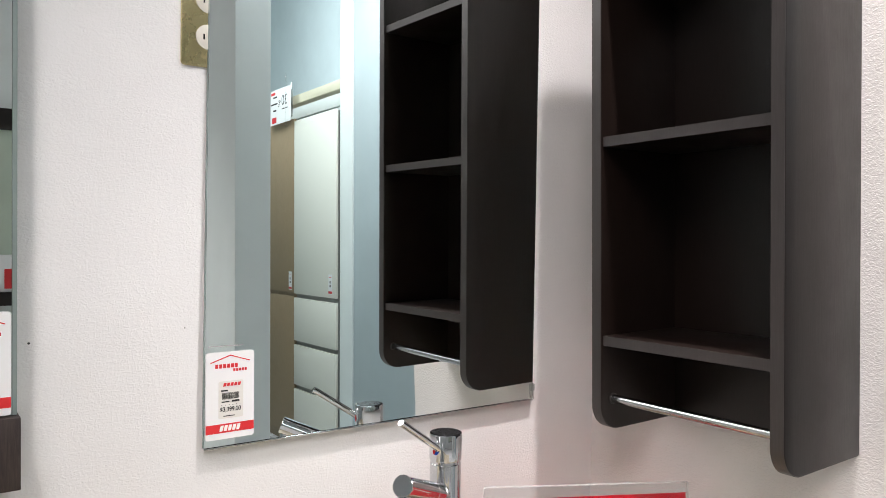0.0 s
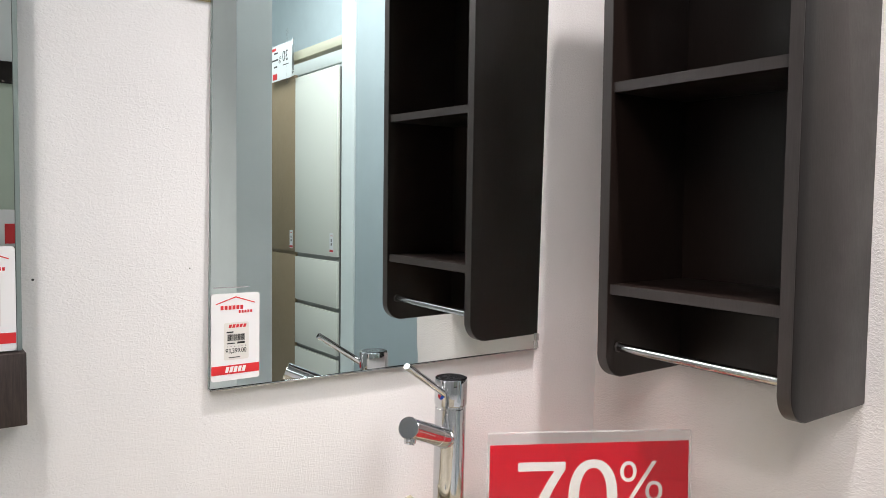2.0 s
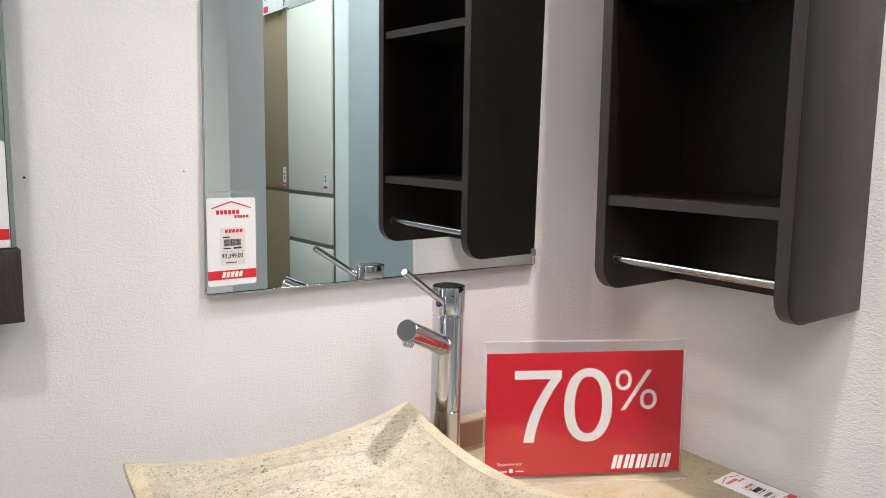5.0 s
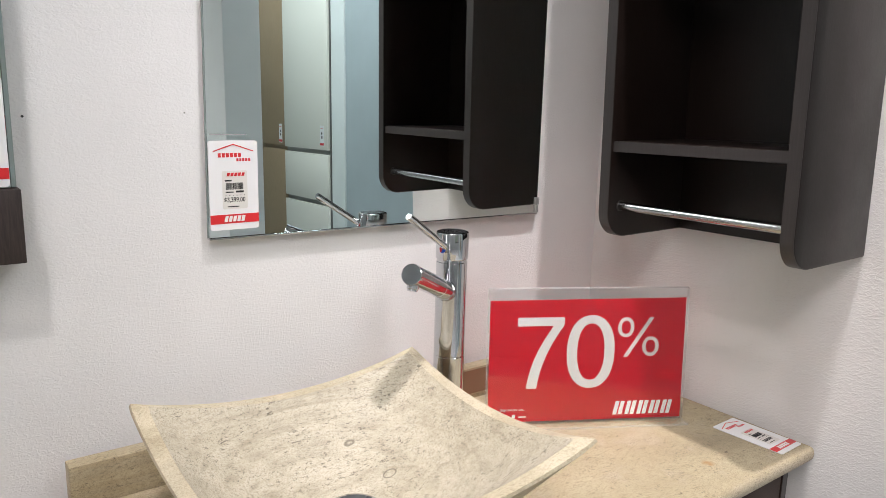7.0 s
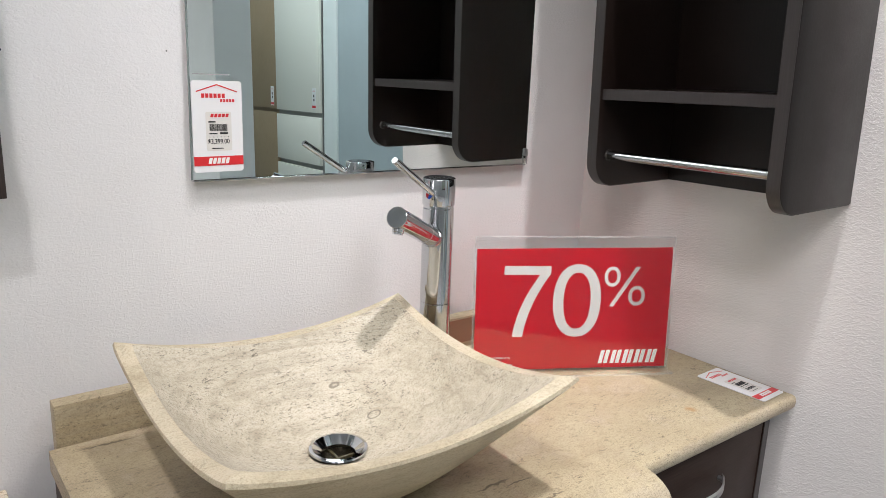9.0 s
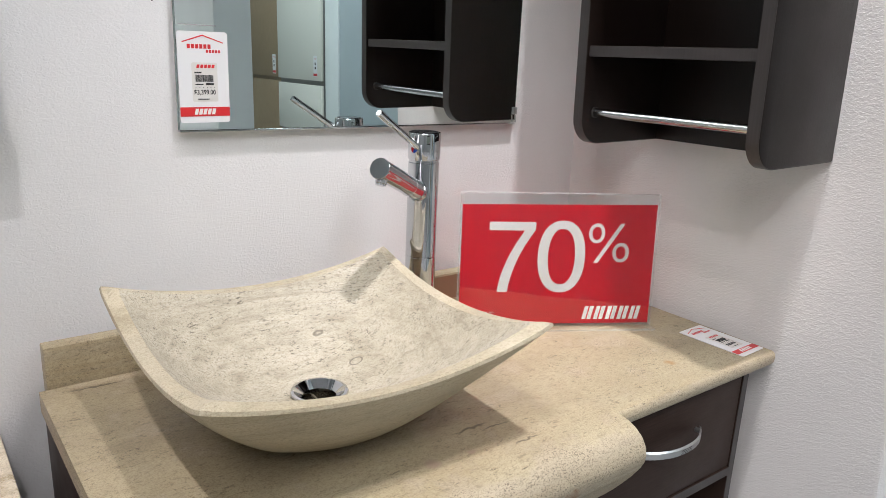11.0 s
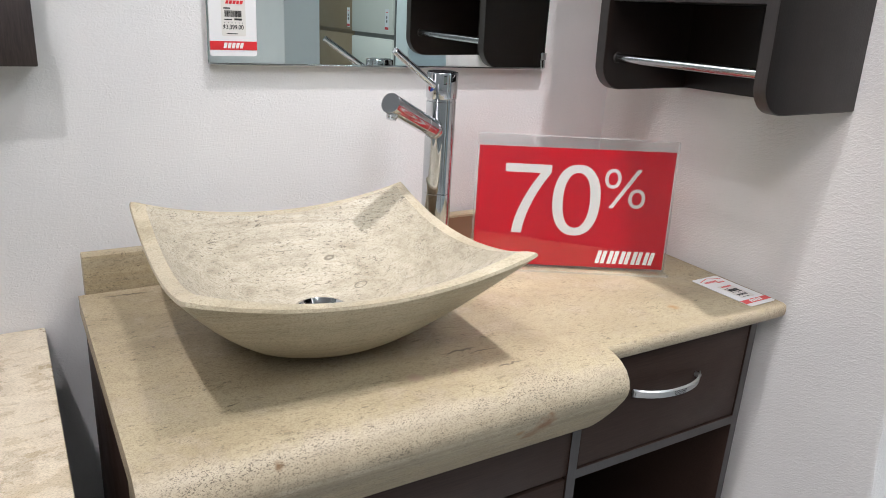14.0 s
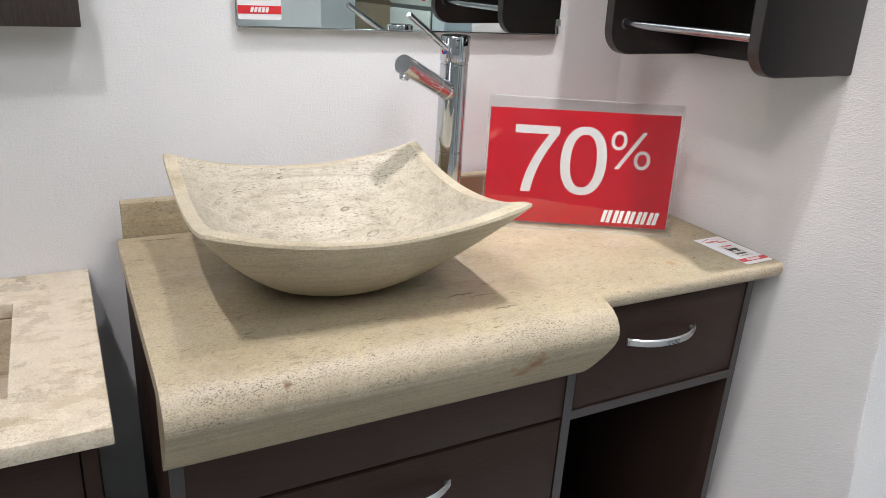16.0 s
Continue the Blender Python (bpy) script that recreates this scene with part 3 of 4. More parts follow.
for y0, y1 in ((Y0, Y0 + TH), (Y1 - TH, Y1)):
    side = prism(rounded(-DEP, 0, 0, H, (0.045, 0, 0, 0.045), 10), y1 - y0, 0.0012)
    part("side_panel", moved(side, Matrix.Translation((0, y1, 0)) @ UP), ESPRESSO, unit, "rounded dark side panel")
    part("edge_band", edge_strip(y0 + 0.001, y1 - 0.001), EDGING, unit, "grey-brown edge band")
part("back_panel", box(-0.012, -0.001, Y0 + TH, Y1 - TH, 0.0, H - 0.03, 0), ESPRESSO, unit, smooth=False)
for z in (0.150, 0.4985, 0.848):
    shelf = part("shelf", box(-DEP + 0.006, -0.0125, Y0 + TH, Y1 - TH, z, z + 0.018, 0.0008), ESPRESSO, unit, "dark shelf board")
    part("edge_band", box(-DEP + 0.0048, -DEP + 0.0058, Y0 + TH, Y1 - TH, z + 0.0005, z + 0.0175, 0), EDGING, shelf, "grey-brown edge band", False)
part("towel_bar", tube((-DEP + 0.028, Y0 + TH, 0.055), (-DEP + 0.028, Y1 - TH, 0.055), 0.0075, n=24), BAR_STEEL, unit, "chrome towel bar")
for y, d in ((Y0 + TH, 0.004), (Y1 - TH, -0.004)):
    part("bar_socket", tube((-DEP + 0.028, y, 0.055), (-DEP + 0.028, y + d, 0.055), 0.0095, n=24, bevel=0.001), EDGING, unit)

# ---- vanity cabinet ----
CT = 0.853
FY = 0.727
van = thing("vanity_cabinet", pose(0, 0, 0), "dark walnut laminate vanity cabinet with drawers and an open cubby", "cabinet")
part("side_panel", box(0.2575, 0.2755, FY - 0.001, 1.20, 0.0, CT - 0.031, 0.0008), VANITY_WOOD, van)
part("side_edge", box(0.2575, 0.2755, FY - 0.0022, FY - 0.0012, 0.0, CT - 0.031, 0), EDGING, van, "grey-brown edge band", False)
part("divider", box(0.862, 0.879, FY - 0.001, 1.20, 0.0, CT - 0.031, 0.0008), VANITY_WOOD, van)
part("divider_edge", box(0.862, 0.879, FY - 0.0022, FY - 0.0012, 0.0, CT - 0.035, 0), EDGING, van, "grey-brown edge band", False)
part("side_panel", box(1.2395, 1.2545, FY - 0.001, 1.20, 0.0, CT - 0.031, 0.0008), VANITY_WOOD, van)
part("side_edge", box(1.2395, 1.2545, FY - 0.0022, FY - 0.0012, 0.0, CT - 0.031, 0), EDGING, van, "grey-brown edge band", False)
# darker laminate than the carcass: the cubby's deep shade put into its colour
part("back_panel", box(0.2755, 1.239, 1.190, 1.20, 0.0, CT - 0.031, 0), ESPRESSO, van, smooth=False)
part("top_rail", box(0.2755, 0.862, FY, FY + 0.018, 0.634, CT - 0.031, 0.0008), VANITY_WOOD, van)
part("drawer_rail", box(0.879, 1.240, FY - 0.001, 1.19, 0.625, 0.641, 0.0008), VANITY_WOOD, van)
part("rail_edge", box(0.879, 1.240, FY - 0.0022, FY - 0.0012, 0.625, 0.641, 0), EDGING, van, "grey-brown edge band", False)
part("bottom_board", box(0.2755, 1.239, FY, 1.19, 0.06, 0.078, 0.0008), VANITY_WOOD, van)


def bow_handle(x, y, z, parent):
    """A flat bowed pull along x, standing out towards -y."""
    n, half, w, th, out = 24, 0.075, 0.0068, 0.003, 0.026
    bm = bmesh.new()
    rings = []
    for i in range(n + 1):
        s = -1 + 2 * i / n
        yy = y - out * (1 - abs(s) ** 2.4) - 0.003
        rings.append([bm.verts.new((x + half * s, yy + a, z + b)) for a, b in ((0, -w), (-th, -w + 0.002), (-th, w - 0.002), (0, w))])
    for p, q in zip(rings, rings[1:]):
        for i in range(4):
            bm.faces.new((p[i], p[(i + 1) % 4], q[(i + 1) % 4], q[i]))
    bm.faces.new(rings[0])
    bm.faces.new(rings[-1][::-1])
    grip = part("handle", bm, SATIN, parent, "bowed brushed nickel handle")
    part("foot", tube((x - half * 0.93, y, z), (x - half * 0.93, y - 0.009, z), 0.004, n=14), SATIN, grip)
    part("foot", tube((x + half * 0.93, y, z), (x + half * 0.93, y - 0.009, z), 0.004, n=14), SATIN, grip)
    holes = None
    for i in range(9):
        for j in (-1, 0, 1):
            s = -0.16 + 0.04 * i
            b = box(x + half * s - 0.0006, x + half * s + 0.0006, y - out - 0.0064, y - out - 0.0060, z + 0.0028 * j - 0.0006, z + 0.0028 * j + 0.0006, 0)
            holes = b if holes is None else merge(holes, b)
    part("perforation", holes, BLACK, grip, smooth=False)
    return grip


def drawer(x0, x1, z0, z1, hx, hz):
    front = part("drawer", box(x0, x1, FY - 0.0005, FY + 0.0175, z0, z1, 0.0012), VANITY_WOOD, van, "dark drawer front")
    bow_handle(hx, FY - 0.0005, hz, front)


drawer(0.8815, 1.2370, 0.6445, CT - 0.033, 1.049, 0.752)
drawer(0.2775, 0.860, 0.385, 0.6275, 0.583, 0.570)
drawer(0.2775, 0.860, 0.085, 0.381, 0.583, 0.27)

# ---- countertop with a deep rolled apron ----
top = thing("countertop", pose(0, 0, 0), "golden travertine countertop with a rolled front apron", "countertop")
U = CT - 0.030
apron = [(1.1865, CT), (0.722, CT), (0.706, CT - 0.0006), (0.692, CT - 0.003), (0.679, CT - 0.008), (0.668, CT - 0.016), (0.6605, CT - 0.027), (0.6575, CT - 0.040),
         (0.6590, CT - 0.050), (0.6645, CT - 0.062), (0.676, CT - 0.080), (0.690, CT - 0.099), (0.705, CT - 0.118), (0.718, CT - 0.133), (0.7262, CT - 0.141), (0.7265, U - 0.02), (0.7265, U), (1.1865, U)]
slab = [(1.1865, CT), (0.716, CT), (0.712, CT - 0.0012), (0.7090, CT - 0.004), (0.7075, CT - 0.011), (0.709, CT - 0.020), (0.714, CT - 0.026), (0.722, CT - 0.028), (1.1865, CT - 0.028)]
part("apron_slab", run(0.2515, 0.893, apron), TOP_STONE, top)
part("side_slab", run(0.893, 1.300, slab), TOP_STONE, top)
part("backsplash", box(0.262, RX - 0.003, 1.187, 1.214, U, CT + 0.061, 0.002), TOP_STONE, top, "travertine upstand")

# ---- washbasin ----


def basin():
    e = thing("washbasin", pose(0.5425, 0.926, CT, 0, 0, -1.2), "square carved travertine vessel basin with raised corners", "washbasin")
    n, half, lip = 160, 0.2205, 0.020

    def reach(a, r):
        """How far a square with rounded corners reaches at the angle a."""
        c, s = abs(math.cos(a)), abs(math.sin(a))
        p = 120.0
        return r / (c ** p + s ** p) ** (1 / p)

    def rim(a):
        k = 1 - min(1, abs(math.tan(a - math.pi / 2 * round(a / (math.pi / 2)))))
        return 0.157 - 0.033 * (1 - (1 - k) ** 2.0) - 0.001 * math.sin(a) * (1 - k) ** 1.5

    bm = bmesh.new()
    loops = []

    def loop(s, r, height):
        pts = []
        for i in range(n):
            a = 2 * math.pi * i / n
            blend = s ** 2.2
            d = (1 - blend) * r * s + blend * reach(a, r) * s
            pts.append(bm.verts.new((d * math.cos(a), 0.915 * d * math.sin(a), height(a))))
        loops.append(pts)

    outer = [0.0, 0.30, 0.36, 0.42, 0.48, 0.54, 0.60, 0.66, 0.72, 0.78, 0.84, 0.90, 0.95, 0.985]
    for s in outer:
        g = max(0, (s - 0.30) / 0.70) ** 2.0
        if s == 0.0:
            continue
        loop(s, half, lambda a, g=g: g * (rim(a) - 0.004))
    loop(1.0, half, lambda a: rim(a) - 0.0035)
    loop(0.995, half, lambda a: rim(a) + 0.0005)
    loop(0.97, half, lambda a: rim(a) + 0.001)
    inner = half - lip
    loop(1.0, inner, lambda a: rim(a) - 0.001)
    for s in (0.985, 0.95, 0.90, 0.84, 0.78, 0.72, 0.66, 0.60, 0.54, 0.48, 0.42, 0.36, 0.30, 0.24, 0.19):
        g = s ** 2.25
        loop(s, inner, lambda a, g=g: 0.0300 + g * (rim(a) - 0.0320))
    for lo, hi in zip(loops, loops[1:]):
        for i in range(n):
            bm.faces.new((lo[i], lo[(i + 1) % n], hi[(i + 1) % n], hi[i]))
    bm.faces.new(loops[0][::-1])
    bm.faces.ensure_lookup_table()
    for i, f in enumerate(bm.faces):
        f.material_index = 1 if i < n * 16 or i == len(bm.faces) - 1 else 0
    bowl = part("bowl", bm, BASIN_STONE, e)
    bowl.data.materials.append(BOWL_SIDE)
    zd = 0.0345
    drain = part("drain", lathe([(0.0385, zd + 0.001), (0.0372, zd + 0.0030), (0.0335, zd + 0.0034), (0.0280, zd - 0.001), (0.0225, zd - 0.006), (0.0215, zd - 0.022)]), CHROME, e, "chrome drain ring")
    part("drain_pipe", lathe([(0.0214, zd - 0.010), (0.0214, zd - 0.0235), (0.0, zd - 0.0235)]), PIPE, drain, "dark drain pipe")
    part("cross_bar", merge(box(-0.0214, 0.0214, -0.0015, 0.0015, zd - 0.016, zd - 0.013, 0), box(-0.0015, 0.0015, -0.0214, 0.0214, zd - 0.016, zd - 0.0132, 0)), SHAFT, drain, smooth=False)


basin()

# ---- tall mixer tap ----
TX, TY = 0.826, 1.102
tap = thing("basin_tap", pose(TX, TY, CT), "tall chrome single-lever basin tap", "tap")
part("body", lathe([(0.0, 0.0), (0.028, 0.0), (0.028, 0.004), (0.0257, 0.006), (0.0255, 0.1375), (0.0248, 0.1383), (0.0248, 0.1395), (0.0255, 0.1403), (0.0255, 0.296), (0.0245, 0.297), (0.0245, 0.302)]), CHROME, tap)
cap = part("cap", lathe([(0.0225, 0.300), (0.0260, 0.3015), (0.0266, 0.303), (0.0266, 0.3425), (0.0258, 0.3445), (0.0228, 0.3450), (0.0222, 0.3435)]), CHROME, tap, "chrome lever cap")
part("cap_disc", lathe([(0.0228, 0.3446), (0.0226, 0.3456), (0.0, 0.3456)]), BLACK, cap, "black top disc")
lev = Vector((0.722 - TX, 1.078 - TY, 1.233 - CT))
root = Vector((-0.020, -0.010, 0.322))
part("lever", tube(root, lev, 0.0056, 0.0056, 24, 0.0012), CHROME, cap, "chrome lever rod")
out = Vector((-0.95, -0.30, 0)).normalized()
for side, mat, nm in ((1, BLUE_DOT, "cold_mark"), (-1, RED_DOT, "hot_mark")):
    q = out.to_track_quat("Z", "Y").to_matrix().to_4x4()
    half_disc = [(0.0058 * math.cos(radians(a)), 0.0070 * math.sin(radians(a))) for a in range(-90, 91, 15)] if side > 0 else [(0.0058 * math.cos(radians(a)), 0.0070 * math.sin(radians(a))) for a in range(90, 271, 15)]
    part(nm, moved(prism(half_disc, 0.001), Matrix.Translation(out * 0.0260 + Vector((0, 0, 0.3200))) @ q @ Matrix.Rotation(radians(-25), 4, "Z")), mat, cap, "blue enamel mark" if side > 0 else "red enamel mark", False)
tip = Vector((0.687 - TX, 1.017 - TY, 1.161 - CT))
base_s = Vector((-0.002, -0.002, 0.243))
spout = part("spout", tube(base_s, tip, 0.0158, 0.0158, 48, 0.0007), CHROME, tap, "slanting chrome spout")
axis = (tip - base_s).normalized()
joint = base_s + axis * 0.062
part("joint_ring", tube(joint, joint + axis * 0.0012, 0.0160, n=48), SATIN, spout)
collar = base_s + axis * 0.0265
part("collar", tube(collar, collar + axis * 0.004, 0.0172, 0.0164, 48), CHROME, spout, "chrome collar at the body")
side_down = (Vector((0, 0, -1)) - axis * axis.dot(Vector((0, 0, -1)))).normalized()
noz = tip - axis * 0.013 + side_down * 0.012
part("aerator", merge(tube(noz, noz + side_down * 0.008, 0.0088, n=28, bevel=0.0008), tube(noz + side_down * 0.008, noz + side_down * 0.0105, 0.0075, n=28)), CHROME, spout, "chrome aerator")

# ---- sale sign ----
SA = -29.0
sign = thing("sale_sign", pose(1.050, 0.992, CT, 0, 0, SA), "red seventy percent sale sign in a clear acrylic stand", "sign")
LEAN = Matrix.Rotation(radians(-4.0), 4, "X")
SW = 0.352
face = Matrix.Translation((0, 0, 0.004)) @ LEAN @ UP
part("front_sheet", moved(prism(rounded(-SW / 2 - 0.003, SW / 2 + 0.003, 0.0, 0.2375, (0.001, 0.001, 0.003, 0.003), 3), 0.002, 0, 0.0016), face), ACRYLIC, sign, "clear acrylic sheet", False)
poster = part("poster", moved(prism([(-SW / 2, 0.0025), (SW / 2, 0.0025), (SW / 2, 0.2200), (-SW / 2, 0.2170)], 0.0006, 0, 0.0004), face), RED, sign, "red printed poster", False)
zi = 0.00105
WHITE_FILM = material("white_film_print", (0.70, 0.68, 0.65), 0.5, Coat_Weight=1.0, Coat_Roughness=0.02)


def ring(cx, cy, ra, rb, ia, ib, power, n=72):
    """A flat oval ring; outer half-axes ra, rb and inner ones ia, ib."""
    bm = bmesh.new()
    loops = []
    for a, b, z in ((ra, rb, 0), (ra, rb, 0.0002), (ia, ib, 0.0002), (ia, ib, 0)):
        row = []
        for i in range(n):
            c, q = math.cos(2 * math.pi * i / n), math.sin(2 * math.pi * i / n)
            row.append(bm.verts.new((cx + a * math.copysign(abs(c) ** (2 / power), c), cy + b * math.copysign(abs(q) ** (2 / power), q), z)))
        loops.append(row)
    for lo, hi in zip(loops, loops[1:] + loops[:1]):
        for i in range(n):
            bm.faces.new((lo[i], lo[(i + 1) % n], hi[(i + 1) % n], hi[i]))
    return bm


def bend(a, b, c, n=10):
    """Points of a quadratic curve from a by b to c."""
    return [tuple((1 - k) ** 2 * a[j] + 2 * k * (1 - k) * b[j] + k * k * c[j] for j in (0, 1)) for k in (i / n for i in range(n + 1))]


ON_FACE = face @ Matrix.Translation((0, 0, zi))
seven = [(-0.1275, 0.1722), (-0.1275, 0.1874), (-0.0447, 0.1874)] + bend((-0.0447, 0.1735), (-0.0845, 0.1180), (-0.0913, 0.0615)) + bend((-0.1097, 0.0615), (-0.1040, 0.1160), (-0.0640, 0.1722))
part("digit", moved(prism(seven, 0.0002), ON_FACE), WHITE_FILM, poster, "white printed seven", False)
part("digit", moved(ring(0.0046, 0.1253, 0.0434, 0.0650, 0.0246, 0.0502, 2.25), ON_FACE), WHITE_FILM, poster, "white printed nought", False)
percent = merge(ring(0.0672, 0.1680, 0.0148, 0.0179, 0.0085, 0.0118, 2.1, 40), ring(0.1138, 0.1331, 0.0154, 0.0178, 0.0090, 0.0117, 2.1, 40), prism([(0.0634, 0.1143), (0.0717, 0.1143), (0.1186, 0.1857), (0.1101, 0.1857)], 0.0002))
part("percent", moved(percent, ON_FACE), WHITE_FILM, poster, "white percent mark", False)
for i in range(5):
    # plain slanted bars with a red line down the middle, where the shop mark stands
    x = 0.0495 + 0.0222 * i
    part("shop_mark", moved(merge(bars([(x, x + 0.0072, 0.0100, 0.0345)], zi, slant=0.22), bars([(x + 0.0098, x + 0.0170, 0.0100, 0.0345)], zi, slant=0.22)), face), WHITE_INK, poster, "white slanted bars", False)
part("small_words", moved(lettering("Síguenos en:", 0.0065, 0.0002, 0.043), face @ Matrix.Translation((-0.133, 0.0205, zi))), WHITE_INK, poster, smooth=False)
part("web_mark", moved(bars([(-0.160, -0.155, 0.009, 0.0155), (-0.150, -0.137, 0.010, 0.012), (-0.133, -0.127, 0.009, 0.0155), (-0.122, -0.108, 0.010, 0.012)], zi), face), WHITE_INK, poster, smooth=False)
part("back_sheet", moved(prism(rounded(-SW / 2 - 0.003, SW / 2 + 0.003, 0.0, 0.2375, (0.001, 0.001, 0.003, 0.003), 3), 0.002, 0, -0.0024), face), ACRYLIC, sign, "clear acrylic sheet", False)
# thin added strips that draw the bright edge lines of the sheets
for x0, x1, y0, y1 in ((-SW / 2 - 0.0045, -SW / 2 - 0.0032, 0.002, 0.2375), (SW / 2 + 0.0032, SW / 2 + 0.0045, 0.002, 0.2375), (-SW / 2 - 0.003, SW / 2 + 0.003, 0.2377, 0.2390)):
    part("sheet_edge", moved(prism([(x0, y0), (x1, y0), (x1, y1), (x0, y1)], 0.006, 0, -0.0024), face), EDGE_HIGHLIGHT, sign, "whitish strip painted as the acrylic edge's highlight", False)
part("foot_edge", box(-SW / 2 - 0.006, SW / 2 + 0.006, -0.0252, -0.0242, 0.0, 0.0035, 0), EDGE_HIGHLIGHT, sign, "whitish strip painted as the acrylic edge's highlight", False)
part("foot", box(-SW / 2 - 0.006, SW / 2 + 0.006, -0.024, 0.045, 0.0, 0.0035, 0.0008), ACRYLIC, sign, "clear acrylic foot")
for sheet in sign.children:
    if sheet.name.startswith(("front_sheet", "back_sheet", "foot")):
        sheet.visible_shadow = False

# ---- card lying on the counter ----
price_tag(pose(1.262, 0.727, CT + 0.0004, 0, 0, 1.5), 0.067, 0.126, "white and red cardboard price tag lying on the travertine")

# ---- small label behind the tap ----
lab = thing("small_label", pose(0.925, 1.1865, CT + 0.010, 90, 0, 0), "small brown paper label on the travertine upstand", "label")
part("paper", prism(rounded(-0.075, 0.075, 0, 0.047, (0.001,) * 4, 2), 0.0006), material("kraft_label", (0.24, 0.14, 0.085), 0.6), lab, smooth=False)
part("print", moved(lettering("MA", 0.011, 0.0002, 0.024, 0.004), Matrix.Translation((-0.036, 0.026, 0.0008))), TAG_RED, lab, "red printed letters", False)
part("fine_print", bars([(-0.050, -0.012, 0.019, 0.0208), (-0.050, -0.018, 0.014, 0.0158), (-0.050, -0.008, 0.008, 0.0104)], 0.0008), INK, lab, smooth=False)

# ---- neighbouring vanity ----
NT = 0.790
van2 = thing("vanity_cabinet", pose(0, 0, 0), "dark walnut laminate vanity cabinet under a mottled marble top", "cabinet")
part("side_panel", box(0.165, 0.183, 0.750, 1.20, 0.0, NT - 0.028, 0.0008), VANITY_WOOD, van2)
part("side_panel", box(-0.690, -0.672, 0.750, 1.20, 0.0, NT - 0.028, 0.0008), VANITY_WOOD, van2)
part("back_panel", box(-0.672, 0.165, 1.190, 1.20, 0.0, NT - 0.14, 0), VANITY_WOOD, van2, smooth=False)
part("top_rail", box(-0.672, 0.163, 0.755, 0.773, 0.62, NT - 0.028, 0.0008), VANITY_WOOD, van2)
part("door", box(-0.3, 0.1615, 0.752, 0.770, 0.08, 0.617, 0.0012), VANITY_WOOD, van2)
top2 = thing("countertop", pose(0, 0, 0), "mottled cream marble countertop with a square sunk basin", "countertop")
bm = bmesh.new()
cells = [(x0, x1, y0, y1) for x0, x1 in ((-0.7, -0.4), (-0.4, 0.092), (0.092, 0.203)) for y0, y1 in ((0.727, 0.838), (0.838, 1.125), (1.125, 1.234)) if not (x0 == -0.4 and y0 == 0.838)]
for x0, x1, y0, y1 in cells:
    bm.faces.new([bm.verts.new((x, y, NT - 0.026)) for x, y in ((x0, y0), (x1, y0), (x1, y1), (x0, y1))])
bmesh.ops.remove_doubles(bm, verts=bm.verts, dist=1e-5)
grown = bmesh.ops.extrude_face_region(bm, geom=bm.faces[:])
bmesh.ops.translate(bm, vec=(0, 0, 0.026), verts=[v for v in grown["geom"] if isinstance(v, bmesh.types.BMVert)])
bmesh.ops.recalc_face_normals(bm, faces=bm.faces)
sharp = [e for e in bm.edges if len(e.link_faces) == 2 and e.calc_face_angle() > 1.0]
bmesh.ops.bevel(bm, geom=sharp, offset=0.003, segments=2, affect="EDGES", profile=0.5)
part("slab", bm, NEXT_STONE, top2)
part("basin_wall", merge(box(0.0919, 0.106, 0.824, 1.139, NT - 0.12, NT - 0.027, 0), box(-0.5, 0.106, 0.824, 0.8379, NT - 0.12, NT - 0.027, 0), box(-0.5, 0.106, 1.1251, 1.139, NT - 0.12, NT - 0.027, 0), box(-0.5, 0.106, 0.824, 1.139, NT - 0.13, NT - 0.121, 0)), NEXT_STONE, top2, "sunk marble basin", False)

# ---- next room: wardrobes seen in the mirror ----
WX = 2.43


def wardrobe(y0, y1, mat, label, gaps, tag_y, gap_mat):
    w = thing("wardrobe", pose(WX, 0, 0), label, "wardrobe")
    part("carcass", box(0.021, 0.60, y0, y1, 0.0, 2.385, 0.001), gap_mat, w, smooth=False)
    for z0, z1 in gaps:
        part("door", box(0.0, 0.020, y0 + 0.0015, y1 - 0.0015, z0, z1, 0.0015), mat, w)
    tg = thing("price_tag", Matrix.Translation((WX - 0.0005, tag_y, 1.152)) @ Matrix.Rotation(radians(-90), 4, "Z") @ UP, "small white and red price tag on a wardrobe door", "price tag")
    part("card", prism(rounded(-0.026, 0.026, 0, 0.135, (0.003,) * 4, 3), 0.0008), CARD, tg, smooth=False)
    part("red_band", bars([(-0.026, 0.026, 0.006, 0.022)], 0.001), TAG_RED, tg, "red band", False)
    part("roof_mark", bars([(-0.016, 0.016, 0.113, 0.117)], 0.001), TAG_RED, tg, smooth=False)
    part("print", bars([(-0.006, 0.008, 0.075, 0.092), (-0.008, 0.008, 0.050, 0.066)], 0.001), INK, tg, smooth=False)


wardrobe(-3.9, -2.708, BROWN_DOOR, "tall taupe wood-grain wardrobe against the wall", [(1.135, 2.412), (0.08, 1.105)], -2.770, BROWN_DOOR)
wardrobe(-2.707, -2.06, WHITE_DOOR, "tall white lacquered wardrobe with drawers", [(1.128, 2.39), (0.785, 1.098), (0.462, 0.755), (0.08, 0.432)], -2.135, GAP_GREY)
solid("display_rail", box(WX + 0.02, WX + 0.09, -3.9, -2.043, 2.522, 2.587, 0.004), BEAM, "cream painted display rail above the wardrobes", "rail")
slat = thing("wall_panel", pose(WX + 0.25, 0, 0), "pale slotted display panel on top of the wardrobes", "panel")
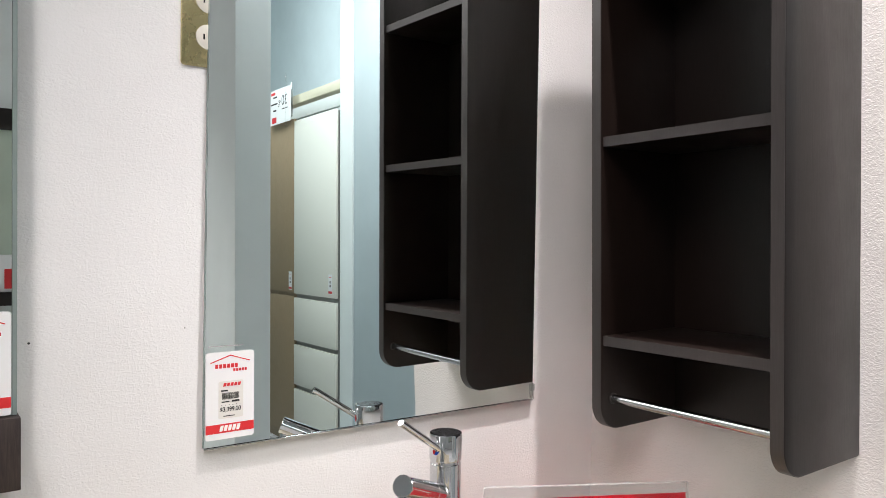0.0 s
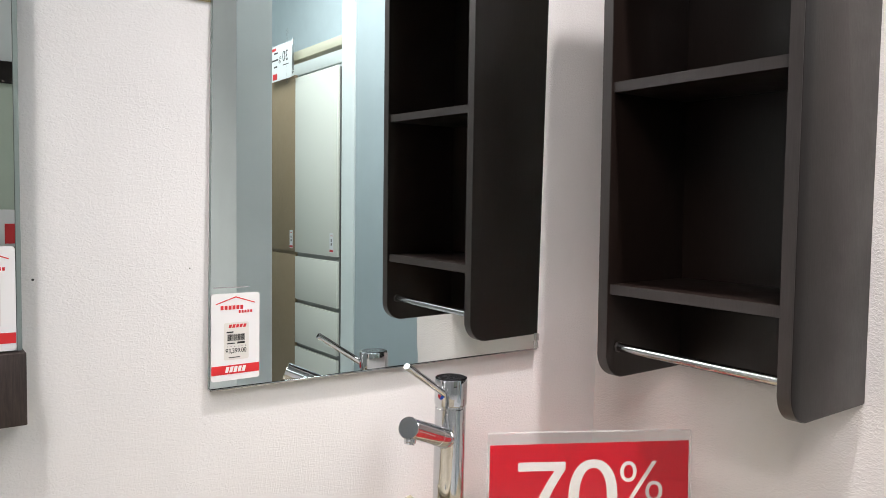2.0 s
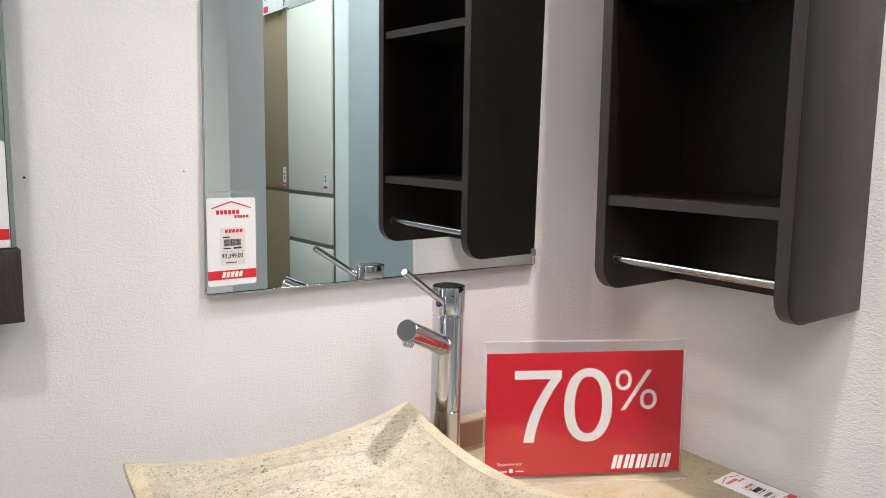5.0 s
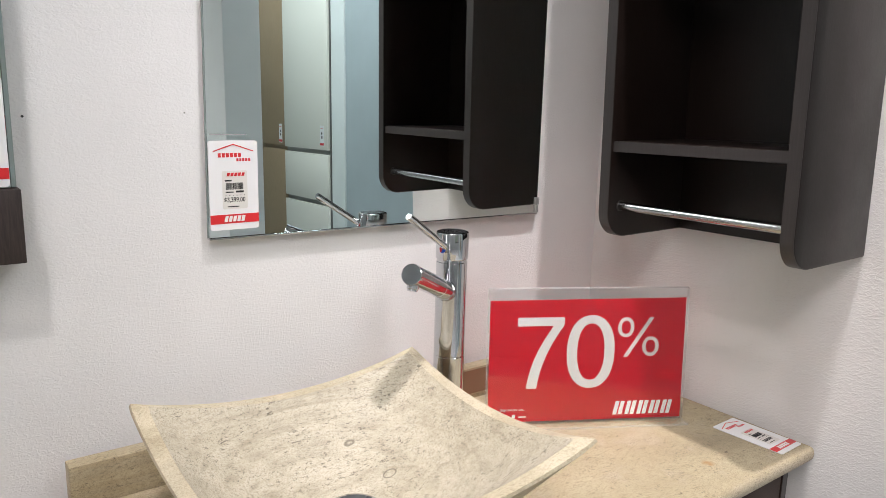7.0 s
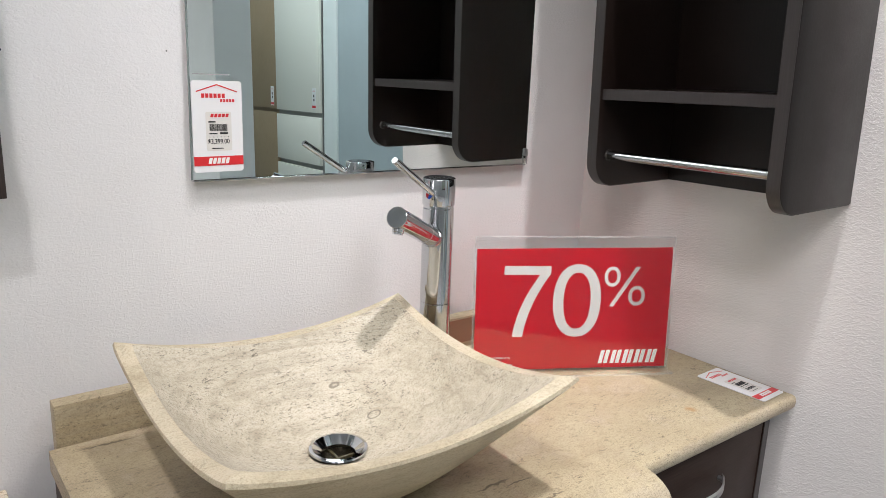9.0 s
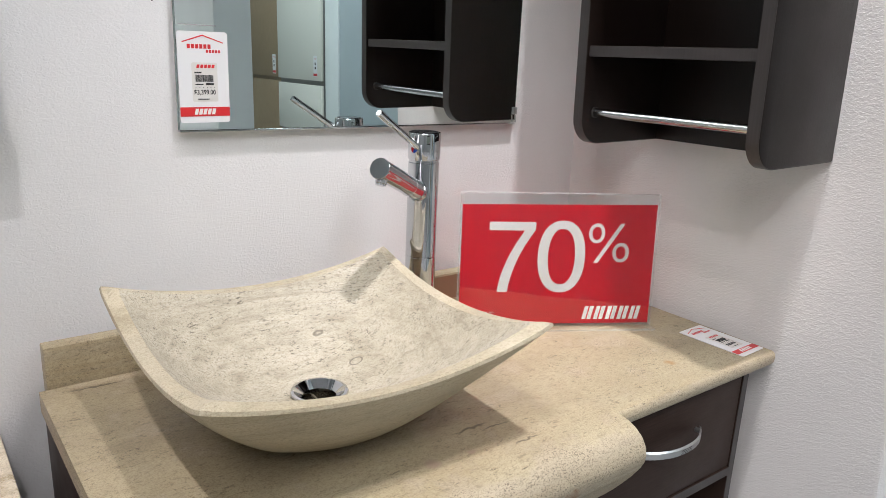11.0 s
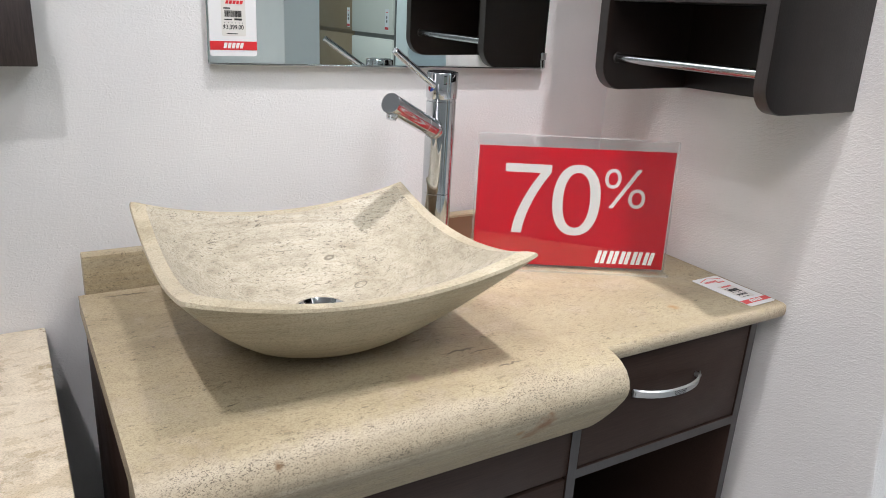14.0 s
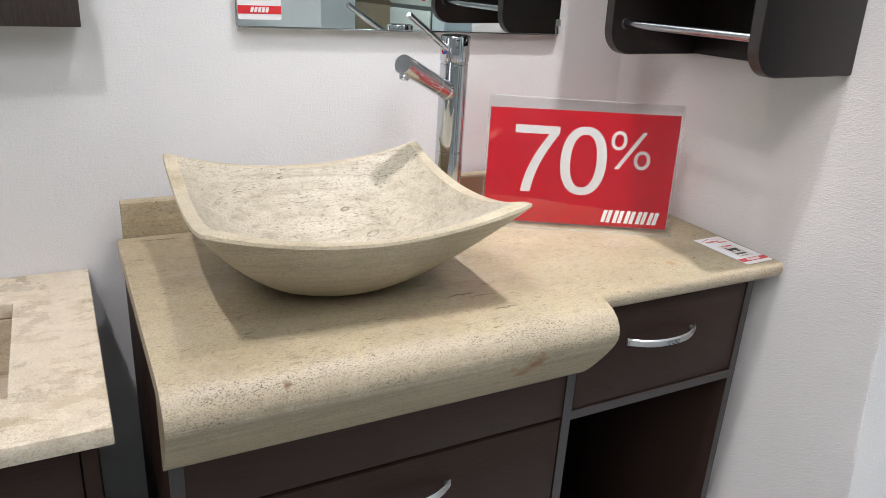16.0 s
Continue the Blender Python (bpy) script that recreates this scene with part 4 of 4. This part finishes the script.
for z0, z1 in ((2.387, 2.432), (2.444, 2.490), (2.502, 2.688)):
    part("board", box(0, 0.04, -3.9, -2.043, z0, z1, 0.001), PALE, slat)
part("backing", box(0.03, 0.038, -3.89, -2.05, 2.3875, 2.686, 0), INK, slat, smooth=False)
hook = thing("display_hook", pose(WX, -2.770, 2.389), "chrome hook hanging from the display rail", "hook")
part("stem", tube((0.012, 0, 0.07), (0.012, 0, 0.30), 0.0065, n=14), CHROME, hook)
part("loop", tube((0.012, 0, 0.06), (-0.02, 0, 0.02), 0.0065, n=14), CHROME, hook)
hang = thing("hanging_sign", Matrix.Translation((WX - 0.04, -2.877, 2.391)) @ Matrix.Rotation(radians(-90), 4, "Z") @ UP, "white thirty percent discount sign in a clear holder", "sign")
part("sheet", prism(rounded(-0.20, 0.20, 0, 0.26, (0.004,) * 4, 3), 0.003), CARD, hang, smooth=False)
part("number", moved(lettering("30", 0.075, 0.0004, 0.092, 0.0), Matrix.Translation((-0.09, 0.13, 0.0032))), INK, hang, smooth=False)
part("percent", moved(lettering("%", 0.05, 0.0004), Matrix.Translation((0.0, 0.125, 0.0032))), INK, hang, smooth=False)
for r in ((0.07, 0.15, 0.225, 0.245), (0.05, 0.13, 0.012, 0.055)):
    part("red_print", bars([r], 0.0032), TAG_RED, hang, "red plain bar", False)
for r in ((0.04, 0.11, 0.20, 0.212), (0.03, 0.15, 0.15, 0.162), (0.05, 0.11, 0.10, 0.112), (-0.15, -0.05, 0.10, 0.107)):
    part("fine_print", bars([r], 0.0032), INK, hang, smooth=False)
part("rod", tube((-0.12, -0.04, 0.0), (-0.12, 0.36, 0.0), 0.006, n=12), ACRYLIC, hang)

# ---- far side of the room, seen in the tall mirror ----
far = thing("wall_cabinet", pose(0.2, -3.4, 1.02), "dark-framed sage green wall panel above a shelf", "panel")
part("panel", box(-0.9, 0.9, 0.002, 0.02, 0.06, 1.12, 0.0), GREEN_WALL, far, smooth=False)
part("top_rail", box(-0.9, 0.9, 0.002, 0.05, 1.121, 1.26, 0.003), ESPRESSO, far)
part("shelf", box(-0.9, 0.9, 0.002, 0.12, -0.03, 0.059, 0.003), ESPRESSO, far)
bx = thing("display_box", pose(0.72, -3.335, 1.08), "white display box with a red label on the shelf", "box")
part("carton", box(-0.16, 0.22, -0.03, 0.03, 0, 0.24, 0.003), CARD, bx)
part("red_label", box(-0.06, 0.12, 0.0302, 0.0312, 0.02, 0.15, 0), TAG_RED, bx, smooth=False)

# ---- old nails left in the plaster ----
for x, z, r in ((0.2485, 1.3695, 0.0016), (0.448, 1.3765, 0.0009)):
    nail = thing("nail", pose(x, WY, z), "small dark nail head in the plaster wall", "nail", "old nails")
    part("head", tube((0, 0.002, 0), (0, -0.0014, 0), r, n=12, bevel=0.0003), INK, nail)
